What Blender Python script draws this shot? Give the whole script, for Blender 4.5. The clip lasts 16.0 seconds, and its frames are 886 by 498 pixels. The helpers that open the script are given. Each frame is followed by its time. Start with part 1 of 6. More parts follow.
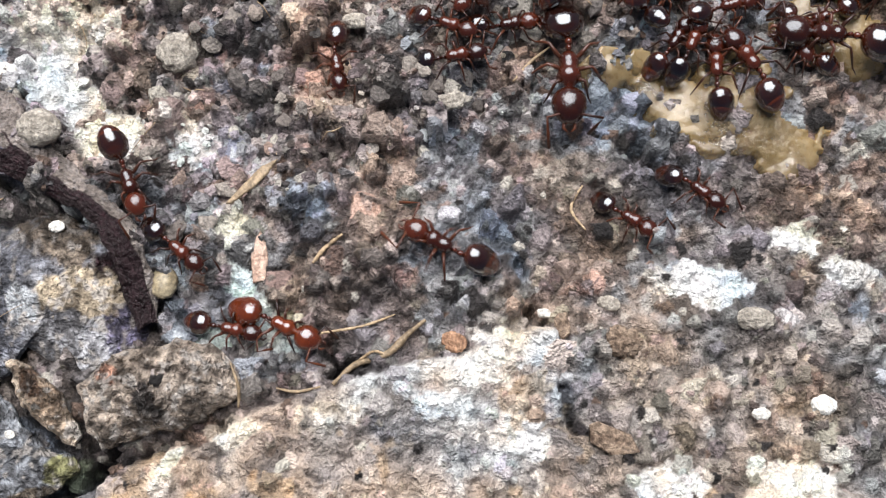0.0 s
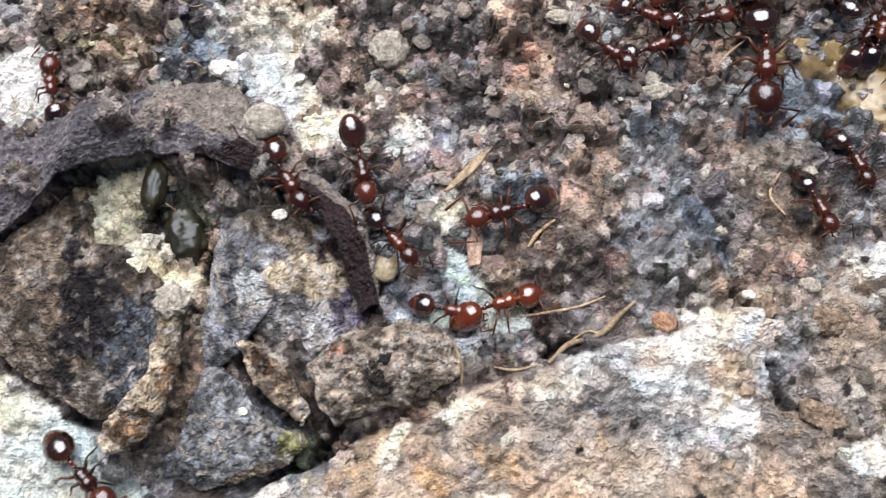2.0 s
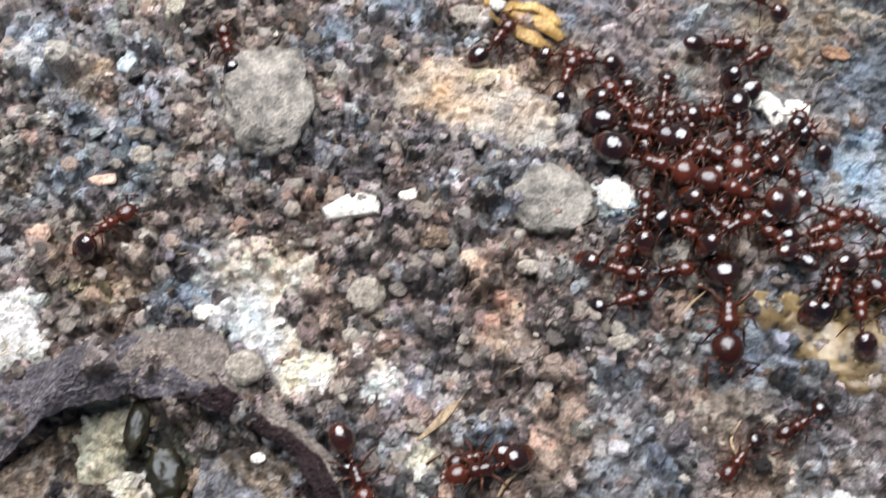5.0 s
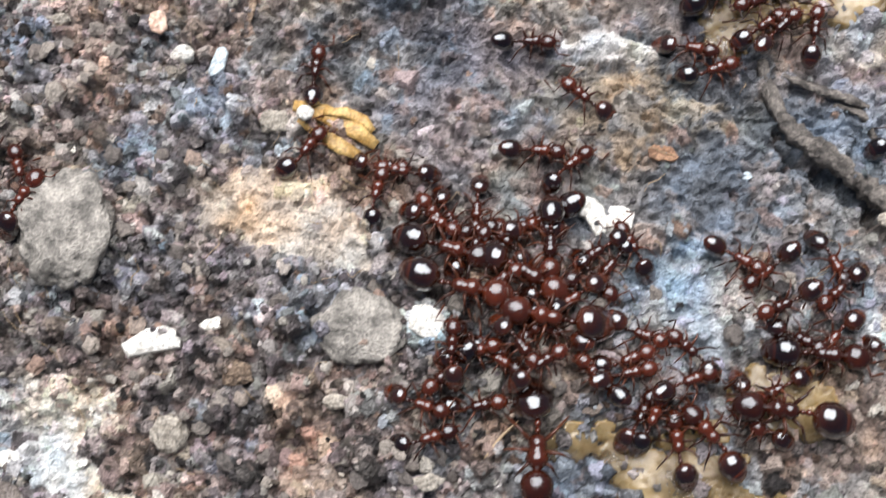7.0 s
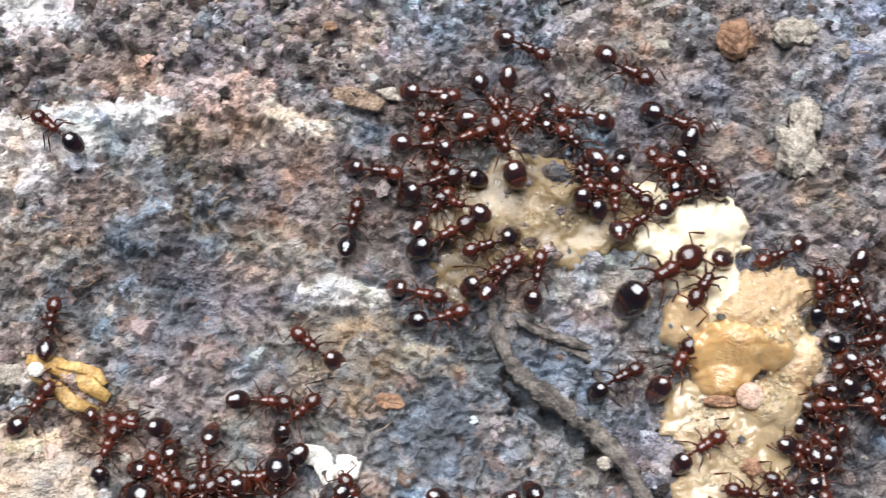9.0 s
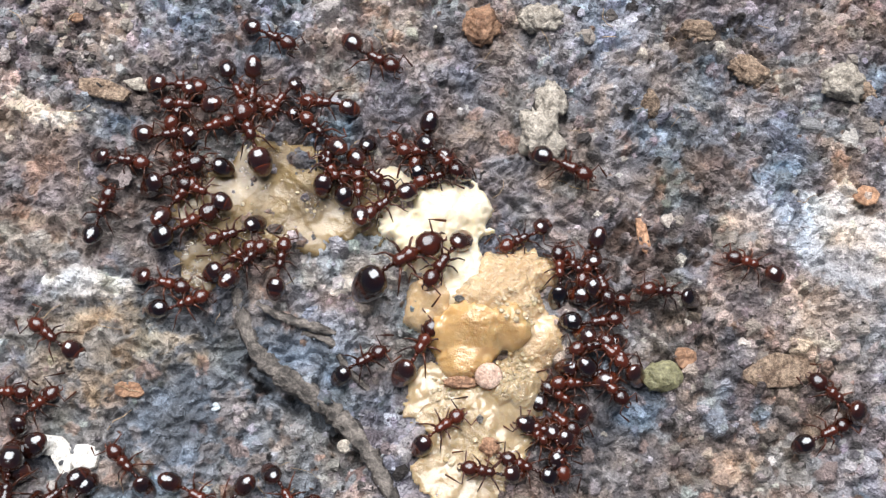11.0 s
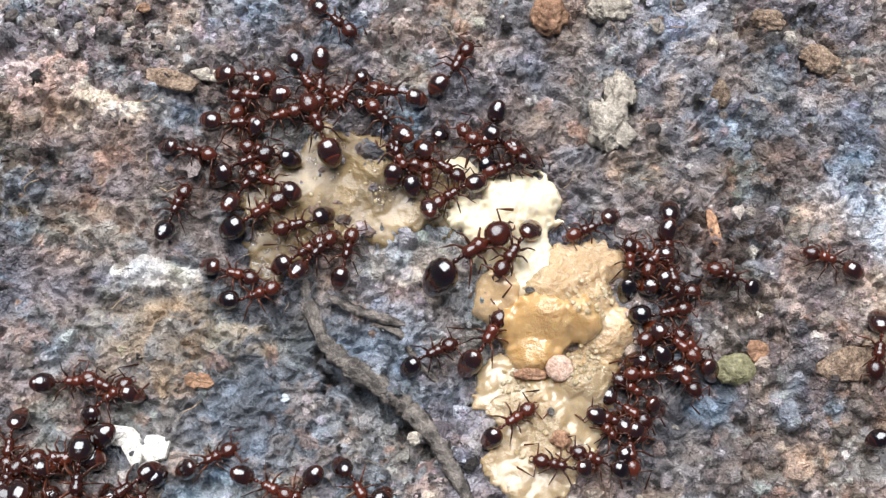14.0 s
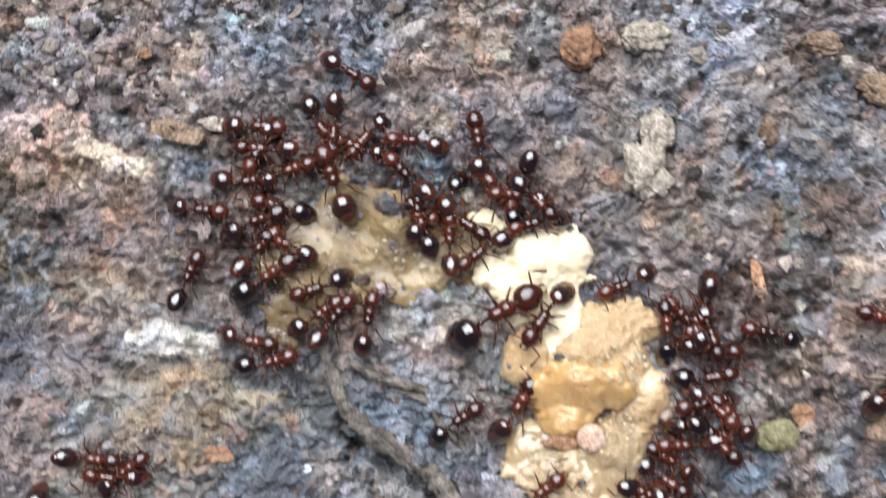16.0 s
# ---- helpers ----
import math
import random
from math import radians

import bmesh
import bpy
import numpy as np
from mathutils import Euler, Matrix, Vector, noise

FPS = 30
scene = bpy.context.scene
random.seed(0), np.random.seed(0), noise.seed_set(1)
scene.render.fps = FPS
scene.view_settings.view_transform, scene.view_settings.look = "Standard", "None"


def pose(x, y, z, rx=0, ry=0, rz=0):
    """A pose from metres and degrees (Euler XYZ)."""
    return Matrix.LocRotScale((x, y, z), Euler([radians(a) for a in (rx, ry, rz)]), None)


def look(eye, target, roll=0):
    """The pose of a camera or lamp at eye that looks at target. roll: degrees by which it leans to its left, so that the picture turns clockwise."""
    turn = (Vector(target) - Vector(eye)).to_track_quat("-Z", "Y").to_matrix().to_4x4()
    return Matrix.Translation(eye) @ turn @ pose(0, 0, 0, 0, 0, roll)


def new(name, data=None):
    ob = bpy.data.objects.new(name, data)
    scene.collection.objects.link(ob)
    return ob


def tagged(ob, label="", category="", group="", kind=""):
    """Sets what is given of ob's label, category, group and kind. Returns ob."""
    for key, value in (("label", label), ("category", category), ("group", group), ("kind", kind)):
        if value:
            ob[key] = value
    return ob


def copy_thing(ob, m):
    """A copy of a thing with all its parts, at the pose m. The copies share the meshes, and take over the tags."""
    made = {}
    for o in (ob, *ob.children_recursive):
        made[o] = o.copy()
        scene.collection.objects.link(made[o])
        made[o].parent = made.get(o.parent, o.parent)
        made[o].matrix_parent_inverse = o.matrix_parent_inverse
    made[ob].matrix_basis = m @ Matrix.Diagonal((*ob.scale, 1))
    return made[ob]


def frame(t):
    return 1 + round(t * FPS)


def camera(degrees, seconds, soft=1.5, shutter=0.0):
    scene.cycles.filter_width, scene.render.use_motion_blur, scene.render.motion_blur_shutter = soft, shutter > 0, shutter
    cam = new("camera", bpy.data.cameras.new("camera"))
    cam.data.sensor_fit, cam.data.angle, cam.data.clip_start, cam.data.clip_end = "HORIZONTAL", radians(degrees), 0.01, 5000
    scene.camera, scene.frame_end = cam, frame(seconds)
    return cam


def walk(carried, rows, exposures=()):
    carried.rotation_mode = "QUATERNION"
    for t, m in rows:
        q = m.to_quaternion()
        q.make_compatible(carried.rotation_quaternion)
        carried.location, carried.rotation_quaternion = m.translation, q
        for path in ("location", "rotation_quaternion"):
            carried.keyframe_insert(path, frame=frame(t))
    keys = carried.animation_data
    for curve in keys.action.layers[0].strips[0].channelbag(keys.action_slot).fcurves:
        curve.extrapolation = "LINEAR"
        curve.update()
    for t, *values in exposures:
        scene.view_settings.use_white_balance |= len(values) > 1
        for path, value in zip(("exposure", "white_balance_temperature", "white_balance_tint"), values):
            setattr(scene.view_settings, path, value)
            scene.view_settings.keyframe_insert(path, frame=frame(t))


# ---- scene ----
# A close view of ants feeding on gritty ground; lengths below are in millimetres, turned into metres by MM.
MM = 0.001
cam = camera(40.0, 16.0, 1.2, 0.5)
PATH = [
    (0, pose(-0.023135, -0.036994, 0.043995, 13.464, -0.372, 3.433)),
    (0.5, pose(-0.023684, -0.036578, 0.044132, 13.202, -0.219, 3.337)),
    (1, pose(-0.025821, -0.036987, 0.044499, 12.996, 0.307, 3.331)),
    (1.5, pose(-0.028222, -0.038433, 0.045607, 13.991, 1.089, 3.568)),
    (2, pose(-0.029486, -0.038994, 0.045737, 14.212, 1.453, 3.530)),
    (2.5, pose(-0.030092, -0.040149, 0.045937, 14.856, 1.883, 3.796)),
    (3, pose(-0.030302, -0.040179, 0.046009, 15.049, 1.659, 3.806)),
    (3.5, pose(-0.030337, -0.039508, 0.046172, 14.764, 1.669, 3.880)),
    (4, pose(-0.030414, -0.038721, 0.046479, 14.059, 1.560, 3.868)),
    (4.2, pose(-0.029928, -0.037365, 0.046917, 14.551, 1.817, 3.472)),
    (4.3, pose(-0.029839, -0.036452, 0.047372, 14.886, 1.798, 3.602)),
    (4.4, pose(-0.029721, -0.035234, 0.047979, 15.333, 1.774, 3.776)),
    (4.5, pose(-0.029600, -0.033983, 0.048603, 15.792, 1.748, 3.955)),
    (4.6, pose(-0.029454, -0.033951, 0.048851, 17.042, 1.318, 3.948)),
    (4.7, pose(-0.029389, -0.033937, 0.048963, 17.605, 1.125, 3.945)),
    (4.8, pose(-0.029360, -0.033931, 0.049013, 17.855, 1.038, 3.943)),
    (4.9, pose(-0.029305, -0.033919, 0.049106, 18.323, 0.877, 3.940)),
    (5, pose(-0.029236, -0.033904, 0.049224, 18.917, 0.673, 3.937)),
    (5.2, pose(-0.028472, -0.033345, 0.049360, 19.655, 0.217, 3.507)),
    (7.3, pose(-0.020566, -0.020165, 0.050729, 11.966, 1.507, 2.507)),
    (7.5, pose(-0.019749, -0.018764, 0.051310, 11.947, 1.640, 2.648)),
    (8, pose(-0.017800, -0.016863, 0.052118, 12.488, 0.839, 2.559)),
    (8.5, pose(-0.014884, -0.014990, 0.052856, 12.955, 0.239, 2.139)),
    (9, pose(-0.012081, -0.012720, 0.053659, 13.392, -0.448, 1.210)),
    (9.5, pose(-0.009190, -0.013486, 0.053395, 13.710, -0.305, 0.789)),
    (10, pose(-0.004486, -0.014409, 0.053288, 14.078, -0.700, 0.261)),
    (10.2, pose(-0.003209, -0.014009, 0.053917, 13.847, -1.762, -0.045)),
    (12.5, pose(-0.002323, -0.013784, 0.053939, 14.430, -2.439, -0.577)),
    (13, pose(-0.002579, -0.013481, 0.054032, 14.136, -2.171, -0.608)),
    (13.5, pose(-0.004432, -0.013467, 0.053845, 13.869, -1.667, -0.385)),
    (14, pose(-0.004751, -0.014034, 0.053439, 13.838, -1.351, -0.048)),
    (14.5, pose(-0.004674, -0.013457, 0.053647, 13.878, -1.667, -0.163)),
    (15, pose(-0.004650, -0.013395, 0.053672, 13.929, -1.676, -0.192)),
    (15.5, pose(-0.004788, -0.013111, 0.053580, 13.341, -1.389, -0.228)),
    (16, pose(-0.002478, -0.003770, 0.052184, 5.978, 2.313, -0.598)),
]
walk(cam, PATH)

# ---- daylight: bright overcast sky, a broad soft sun
world = bpy.data.worlds.new("sky")
scene.world = world
world.use_nodes = True
wn = world.node_tree
sky = wn.nodes.new("ShaderNodeTexSky")
sky.sky_type, sky.sun_disc = "NISHITA", False
sky.sun_elevation, sky.sun_rotation = radians(62), radians(-15)
sky.dust_density, sky.ozone_density = 3.0, 1.0
wn.links.new(sky.outputs[0], wn.nodes["Background"].inputs[0])
wn.nodes["Background"].inputs[1].default_value = 0.023
sun_data = bpy.data.lights.new("sun", "SUN")
sun_data.energy, sun_data.angle, sun_data.color = 5.0, radians(62), (1.0, 0.985, 0.99)
sun = new("sun", sun_data)
sun.matrix_world = look((-0.1, 0.45, 0.9), (0, 0, 0))
scene.view_settings.exposure = 0.55


# ---- materials
def material(name):
    m = bpy.data.materials.new(name)
    m.use_nodes = True
    return m, m.node_tree.nodes, m.node_tree.links, m.node_tree.nodes["Principled BSDF"]


def noise_node(nodes, links, scale, detail=4.0, rough=0.6):
    tc = nodes.new("ShaderNodeTexCoord")
    n = nodes.new("ShaderNodeTexNoise")
    n.inputs["Scale"].default_value, n.inputs["Detail"].default_value, n.inputs["Roughness"].default_value = scale, detail, rough
    links.new(tc.outputs["Object"], n.inputs["Vector"])
    return n


def ramp_node(nodes, stops):
    r = nodes.new("ShaderNodeValToRGB")
    while len(r.color_ramp.elements) < len(stops):
        r.color_ramp.elements.new(0.5)
    for e, (p, c) in zip(r.color_ramp.elements, stops):
        e.position, e.color = p, (*c, 1)
    return r


def mix_node(nodes, links, kind, fac, a, b):
    m = nodes.new("ShaderNodeMix")
    m.data_type, m.blend_type = "RGBA", kind
    for socket, v in ((m.inputs[0], fac), (m.inputs[6], a), (m.inputs[7], b)):
        if isinstance(v, (int, float)):
            socket.default_value = v
        elif isinstance(v, tuple):
            socket.default_value = (*v, 1)
        else:
            links.new(v, socket)
    return m.outputs[2]


def bump_node(nodes, links, height, strength, distance, shader):
    b = nodes.new("ShaderNodeBump")
    b.inputs["Strength"].default_value, b.inputs["Distance"].default_value = strength, distance
    links.new(height, b.inputs["Height"])
    links.new(b.outputs[0], shader.inputs["Normal"])


def tinted_material(name, rough=0.72, grain=9000.0, amount=0.55, bump=0.0002, flakes=0.9):
    """Colour from the mesh's own tint, broken up by fine grain at two scales."""
    m, nodes, links, sh = material(name)
    at = nodes.new("ShaderNodeAttribute")
    at.attribute_name = "tint"
    fine, mid = noise_node(nodes, links, grain, 5), noise_node(nodes, links, grain * 0.22, 4)
    r1 = ramp_node(nodes, [(0.3, (0.3, 0.3, 0.31)), (0.7, (1.75, 1.73, 1.7))])
    r2 = ramp_node(nodes, [(0.3, (0.6, 0.59, 0.6)), (0.72, (1.35, 1.34, 1.32))])
    links.new(fine.outputs[0], r1.inputs[0])
    links.new(mid.outputs[0], r2.inputs[0])
    # angular crumbs and flakes at two sizes, shade painted into the gaps between them
    tc = nodes.new("ShaderNodeTexCoord")
    warp = noise_node(nodes, links, 1500.0, 3.0, 0.6)
    push = nodes.new("ShaderNodeVectorMath")
    push.operation = "MULTIPLY_ADD"
    links.new(warp.outputs["Color"], push.inputs[0])
    push.inputs[1].default_value = (0.0007, 0.0007, 0.0007)
    links.new(tc.outputs["Object"], push.inputs[2])
    gaps, shades = [], []
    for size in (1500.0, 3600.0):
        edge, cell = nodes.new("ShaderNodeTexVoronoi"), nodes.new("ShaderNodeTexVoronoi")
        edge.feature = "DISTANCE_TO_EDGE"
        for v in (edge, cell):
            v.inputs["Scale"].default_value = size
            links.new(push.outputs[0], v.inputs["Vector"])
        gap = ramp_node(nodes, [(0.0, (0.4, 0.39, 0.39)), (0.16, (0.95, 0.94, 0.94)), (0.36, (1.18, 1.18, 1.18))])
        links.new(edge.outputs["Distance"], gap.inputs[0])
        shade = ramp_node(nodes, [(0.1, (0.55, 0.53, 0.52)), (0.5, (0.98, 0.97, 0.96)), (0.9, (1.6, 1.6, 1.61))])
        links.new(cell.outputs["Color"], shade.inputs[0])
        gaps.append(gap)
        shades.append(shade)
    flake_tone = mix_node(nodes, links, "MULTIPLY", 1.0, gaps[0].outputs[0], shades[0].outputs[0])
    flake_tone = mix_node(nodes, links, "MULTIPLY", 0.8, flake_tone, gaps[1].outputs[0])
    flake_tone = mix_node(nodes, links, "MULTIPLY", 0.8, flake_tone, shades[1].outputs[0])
    c = mix_node(nodes, links, "MULTIPLY", amount, at.outputs[0], r1.outputs[0])
    c = mix_node(nodes, links, "MULTIPLY", 0.55, c, r2.outputs[0])
    # pale chalk is smoother than the dark flaky soil
    flaky = ramp_node(nodes, [(0.2, (flakes,) * 3), (0.33, (flakes * 0.12,) * 3)])
    links.new(at.outputs[0], flaky.inputs[0])
    # bark is less crumbly than soil
    crumbly = nodes.new("ShaderNodeMath")
    crumbly.operation = "MULTIPLY"
    links.new(flaky.outputs[0], crumbly.inputs[0])
    links.new(at.outputs["Alpha"], crumbly.inputs[1])
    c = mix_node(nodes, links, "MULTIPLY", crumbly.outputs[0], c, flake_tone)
    links.new(c, sh.inputs["Base Color"])
    sh.inputs["Specular IOR Level"].default_value = 0.36
    rr = ramp_node(nodes, [(0.35, (rough - 0.38,) * 3), (0.62, (rough + 0.15,) * 3)])
    links.new(mid.outputs[0], rr.inputs[0])
    links.new(rr.outputs[0], sh.inputs["Roughness"])
    add = nodes.new("ShaderNodeMath")
    add.operation = "MULTIPLY_ADD"
    coarse = noise_node(nodes, links, grain * 0.5, 3, 0.5)
    links.new(coarse.outputs[0], add.inputs[0])
    add.inputs[1].default_value = 1.6
    links.new(fine.outputs[0], add.inputs[2])
    both = nodes.new("ShaderNodeMath")
    both.operation = "MULTIPLY_ADD"
    links.new(flake_tone, both.inputs[0])
    both.inputs[1].default_value = 0.5 * flakes
    links.new(add.outputs[0], both.inputs[2])
    bump_node(nodes, links, both.outputs[0], 0.9, bump, sh)
    return m


def speckled(name, dark, light, rough=0.6, scale=1500.0, bump=0.00008, vary=0.3, stretch=(1, 1, 1)):
    """A two-colour mottled surface; each object is a little lighter or darker than the next."""
    m, nodes, links, sh = material(name)
    n = noise_node(nodes, links, scale, 6, 0.65)
    if stretch != (1, 1, 1):
        mp = nodes.new("ShaderNodeMapping")
        mp.inputs["Scale"].default_value = stretch
        links.new(n.inputs["Vector"].links[0].from_socket, mp.inputs["Vector"])
        links.new(mp.outputs[0], n.inputs["Vector"])
    r = ramp_node(nodes, [(0.38, dark), (0.62, light)])
    links.new(n.outputs[0], r.inputs[0])
    info = nodes.new("ShaderNodeObjectInfo")
    hv = nodes.new("ShaderNodeHueSaturation")
    mr = nodes.new("ShaderNodeMapRange")
    mr.inputs[3].default_value, mr.inputs[4].default_value = 1 - vary, 1 + vary
    links.new(info.outputs["Random"], mr.inputs[0])
    links.new(mr.outputs[0], hv.inputs["Value"])
    f = noise_node(nodes, links, 8000, 4, 0.6)
    fr = ramp_node(nodes, [(0.3, (0.35, 0.35, 0.36)), (0.7, (1.55, 1.53, 1.5))])
    links.new(f.outputs[0], fr.inputs[0])
    links.new(mix_node(nodes, links, "MULTIPLY", 0.75, r.outputs[0], fr.outputs[0]), hv.inputs["Color"])
    links.new(hv.outputs[0], sh.inputs["Base Color"])
    sh.inputs["Roughness"].default_value = rough
    add = nodes.new("ShaderNodeMath")
    add.operation = "MULTIPLY_ADD"
    links.new(f.outputs[0], add.inputs[0])
    add.inputs[1].default_value = 0.5
    links.new(n.outputs[0], add.inputs[2])
    bump_node(nodes, links, add.outputs[0], 0.9, bump * 1.8, sh)
    return m


def chitin(name, dark, light, rough, vary, banded=False, coat=0.8):
    """Glossy ant cuticle, darker and redder in uneven patches."""
    m, nodes, links, sh = material(name)
    n = noise_node(nodes, links, 900, 3)
    r = ramp_node(nodes, [(0.25, dark), (0.8, light)])
    links.new(n.outputs[0], r.inputs[0])
    col = r.outputs[0]
    if banded:
        tc = nodes.new("ShaderNodeTexCoord")
        sx = nodes.new("ShaderNodeSeparateXYZ")
        links.new(tc.outputs["Generated"], sx.inputs[0])
        br = ramp_node(nodes, [(0.0, (0.55, 0.55, 0.55)), (0.2, (0.12, 0.12, 0.12)), (0.285, (0.6, 0.6, 0.6)), (0.31, (0.0, 0, 0)), (0.7, (0.04, 0.04, 0.04)), (1.0, (0.4, 0.4, 0.4))])
        links.new(sx.outputs[0], br.inputs[0])
        col = mix_node(nodes, links, "MIX", br.outputs[0], col, (0.1, 0.02, 0.005))
    info = nodes.new("ShaderNodeObjectInfo")
    hv = nodes.new("ShaderNodeHueSaturation")
    mr = nodes.new("ShaderNodeMapRange")
    mr.inputs[3].default_value, mr.inputs[4].default_value = 1 - vary, 1 + vary
    links.new(info.outputs["Random"], mr.inputs[0])
    links.new(mr.outputs[0], hv.inputs["Value"])
    links.new(col, hv.inputs["Color"])
    links.new(hv.outputs[0], sh.inputs["Base Color"])
    sh.inputs["Roughness"].default_value = rough
    sh.inputs["Specular IOR Level"].default_value = 0.5 + 0.5 * coat
    sh.inputs["Specular Tint"].default_value = (0.84, 0.93, 1.0, 1)
    sh.inputs["Coat Weight"].default_value, sh.inputs["Coat Roughness"].default_value = coat, 0.08
    n2 = noise_node(nodes, links, 2600, 4)
    bump_node(nodes, links, n2.outputs[0], 0.8, 0.00003 if banded else 0.00006, sh)
    links.new(sh.inputs["Normal"].links[0].from_socket, sh.inputs["Coat Normal"])
    return m


def moist(name, dark, light, rough, sss, scale=700.0, bump=0.00006, coat=0.0, thin=0.0):
    """Soft, wet food: light sinks in a little, and the surface shines in places."""
    m, nodes, links, sh = material(name)
    n, f = noise_node(nodes, links, scale, 5, 0.6), noise_node(nodes, links, scale * 4, 4, 0.6)
    r = ramp_node(nodes, [(0.35, dark), (0.65, light)])
    links.new(n.outputs[0], r.inputs[0])
    links.new(r.outputs[0], sh.inputs["Base Color"])
    sh.inputs["Subsurface Weight"].default_value = sss
    sh.inputs["Subsurface Radius"].default_value = (1.0, 0.75, 0.45)
    sh.inputs["Subsurface Scale"].default_value = 0.0006
    rr = ramp_node(nodes, [(0.4, (rough - 0.12,) * 3), (0.62, (rough + 0.25,) * 3)])
    links.new(f.outputs[0], rr.inputs[0])
    links.new(rr.outputs[0], sh.inputs["Roughness"])
    sh.inputs["Coat Weight"].default_value, sh.inputs["Coat Roughness"].default_value = coat, 0.08
    sh.inputs["Specular IOR Level"].default_value = 0.5
    # crumbly clusters among smooth stretches
    big = noise_node(nodes, links, scale * 0.6, 2, 0.5)
    cr = ramp_node(nodes, [(0.45, (0.12, 0.12, 0.12)), (0.62, (1, 1, 1))])
    links.new(big.outputs[0], cr.inputs[0])
    rugged = nodes.new("ShaderNodeMath")
    rugged.operation = "MULTIPLY"
    links.new(f.outputs[0], rugged.inputs[0])
    links.new(cr.outputs[0], rugged.inputs[1])
    bump_node(nodes, links, rugged.outputs[0], 0.9, bump * 2.4, sh)
    links.new(sh.inputs["Normal"].links[0].from_socket, sh.inputs["Coat Normal"])
    if thin:
        film = ramp_node(nodes, [(0.32, (1 - thin,) * 3), (0.6, (1, 1, 1))])
        links.new(n.outputs[0], film.inputs[0])
        links.new(film.outputs[0], sh.inputs["Alpha"])
    return m


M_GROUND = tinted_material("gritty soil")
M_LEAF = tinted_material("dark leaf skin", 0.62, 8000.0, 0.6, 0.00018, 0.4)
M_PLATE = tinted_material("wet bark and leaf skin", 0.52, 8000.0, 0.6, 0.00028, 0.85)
M_ROOT = speckled("grey brown root bark", (0.05, 0.044, 0.04), (0.28, 0.25, 0.225), 0.55, 1600, 0.00018, 0.15)
M_FIBRE = speckled("tan plant fibre", (0.2, 0.14, 0.08), (0.4, 0.3, 0.19), 0.6, 2500, 0.00003, 0.45)
M_HUSK = speckled("yellow brown husk", (0.34, 0.19, 0.05), (0.58, 0.4, 0.16), 0.4, 1600, 0.00006, 0.2)
M_BARK = speckled("light brown bark bit", (0.14, 0.09, 0.06), (0.4, 0.3, 0.22), 0.7, 2000, 0.0002, 0.25)
M_SEED = speckled("pale tan seed skin", (0.26, 0.21, 0.13), (0.4, 0.34, 0.23), 0.4, 1200, 0.00003, 0.1)
M_CHALK = speckled("white chalky stone", (0.6, 0.58, 0.53), (0.85, 0.84, 0.8), 0.7, 2500, 0.0001, 0.08)
M_PALE = speckled("pale speckled stone", (0.28, 0.25, 0.21), (0.58, 0.53, 0.46), 0.7, 2600, 0.0002, 0.15)
M_GREY = speckled("grey stone", (0.15, 0.145, 0.14), (0.42, 0.4, 0.36), 0.65, 1400, 0.0002, 0.12)
M_BOULDER = speckled("weathered grey boulder", (0.14, 0.132, 0.12), (0.46, 0.43, 0.39), 0.65, 1100, 0.0002, 0.05)
M_ORANGE = speckled("orange brown bit", (0.2, 0.1, 0.055), (0.44, 0.26, 0.16), 0.6, 2400, 0.00012, 0.25)
M_PINK = speckled("pink beige flake", (0.5, 0.32, 0.24), (0.7, 0.52, 0.42), 0.55, 2400, 0.00008, 0.15)
M_OLIVE = speckled("olive seed", (0.1, 0.095, 0.045), (0.27, 0.26, 0.15), 0.45, 1800, 0.0001, 0.15)
M_ICE = speckled("pale blue chip", (0.3, 0.36, 0.4), (0.48, 0.55, 0.6), 0.4, 2400, 0.00005, 0.1)
M_CLOD = speckled("dark soil clod", (0.045, 0.042, 0.04), (0.19, 0.18, 0.17), 0.75, 2800, 0.0002, 0.2)
M_GASTER = chitin("dark gaster cuticle", (0.005, 0.0022, 0.0017), (0.026, 0.006, 0.003), 0.14, 0.7, True, 1.0)
M_BODY = chitin("red brown cuticle", (0.013, 0.0036, 0.0022), (0.088, 0.017, 0.0065), 0.19, 0.6, False, 0.4)
M_LEG = chitin("dark amber leg cuticle", (0.02, 0.0065, 0.0035), (0.1, 0.029, 0.012), 0.34, 0.6, False, 0.0)
M_AMBER = chitin("amber red cuticle", (0.05, 0.009, 0.003), (0.19, 0.036, 0.008), 0.12, 0.2)
M_EYE = chitin("black eye", (0.004, 0.004, 0.004), (0.01, 0.008, 0.007), 0.1, 0.1)
M_POD = chitin("dark olive case", (0.004, 0.004, 0.003), (0.028, 0.023, 0.011), 0.34, 0.2, False, 0.0)
M_CREAM = moist("pale crumb", (0.46, 0.32, 0.175), (0.56, 0.41, 0.25), 0.14, 0.6, 800.0, 0.00016, 1.0)
M_CLEAR = moist("clear wet food", (0.35, 0.262, 0.15), (0.44, 0.342, 0.215), 0.14, 0.7, 700.0, 0.00014, 1.0)
M_GRANULE = moist("clear wet granules", (0.42, 0.31, 0.18), (0.52, 0.4, 0.25), 0.08, 0.6, 1500.0, 0.00003, 1.0)
M_WHITE_CRUMB = moist("white crumb", (0.64, 0.55, 0.38), (0.76, 0.68, 0.52), 0.4, 0.4)
M_JELLY = moist("amber wet food", (0.48, 0.295, 0.12), (0.56, 0.375, 0.18), 0.1, 0.8, 500.0, 0.00011, 1.0)
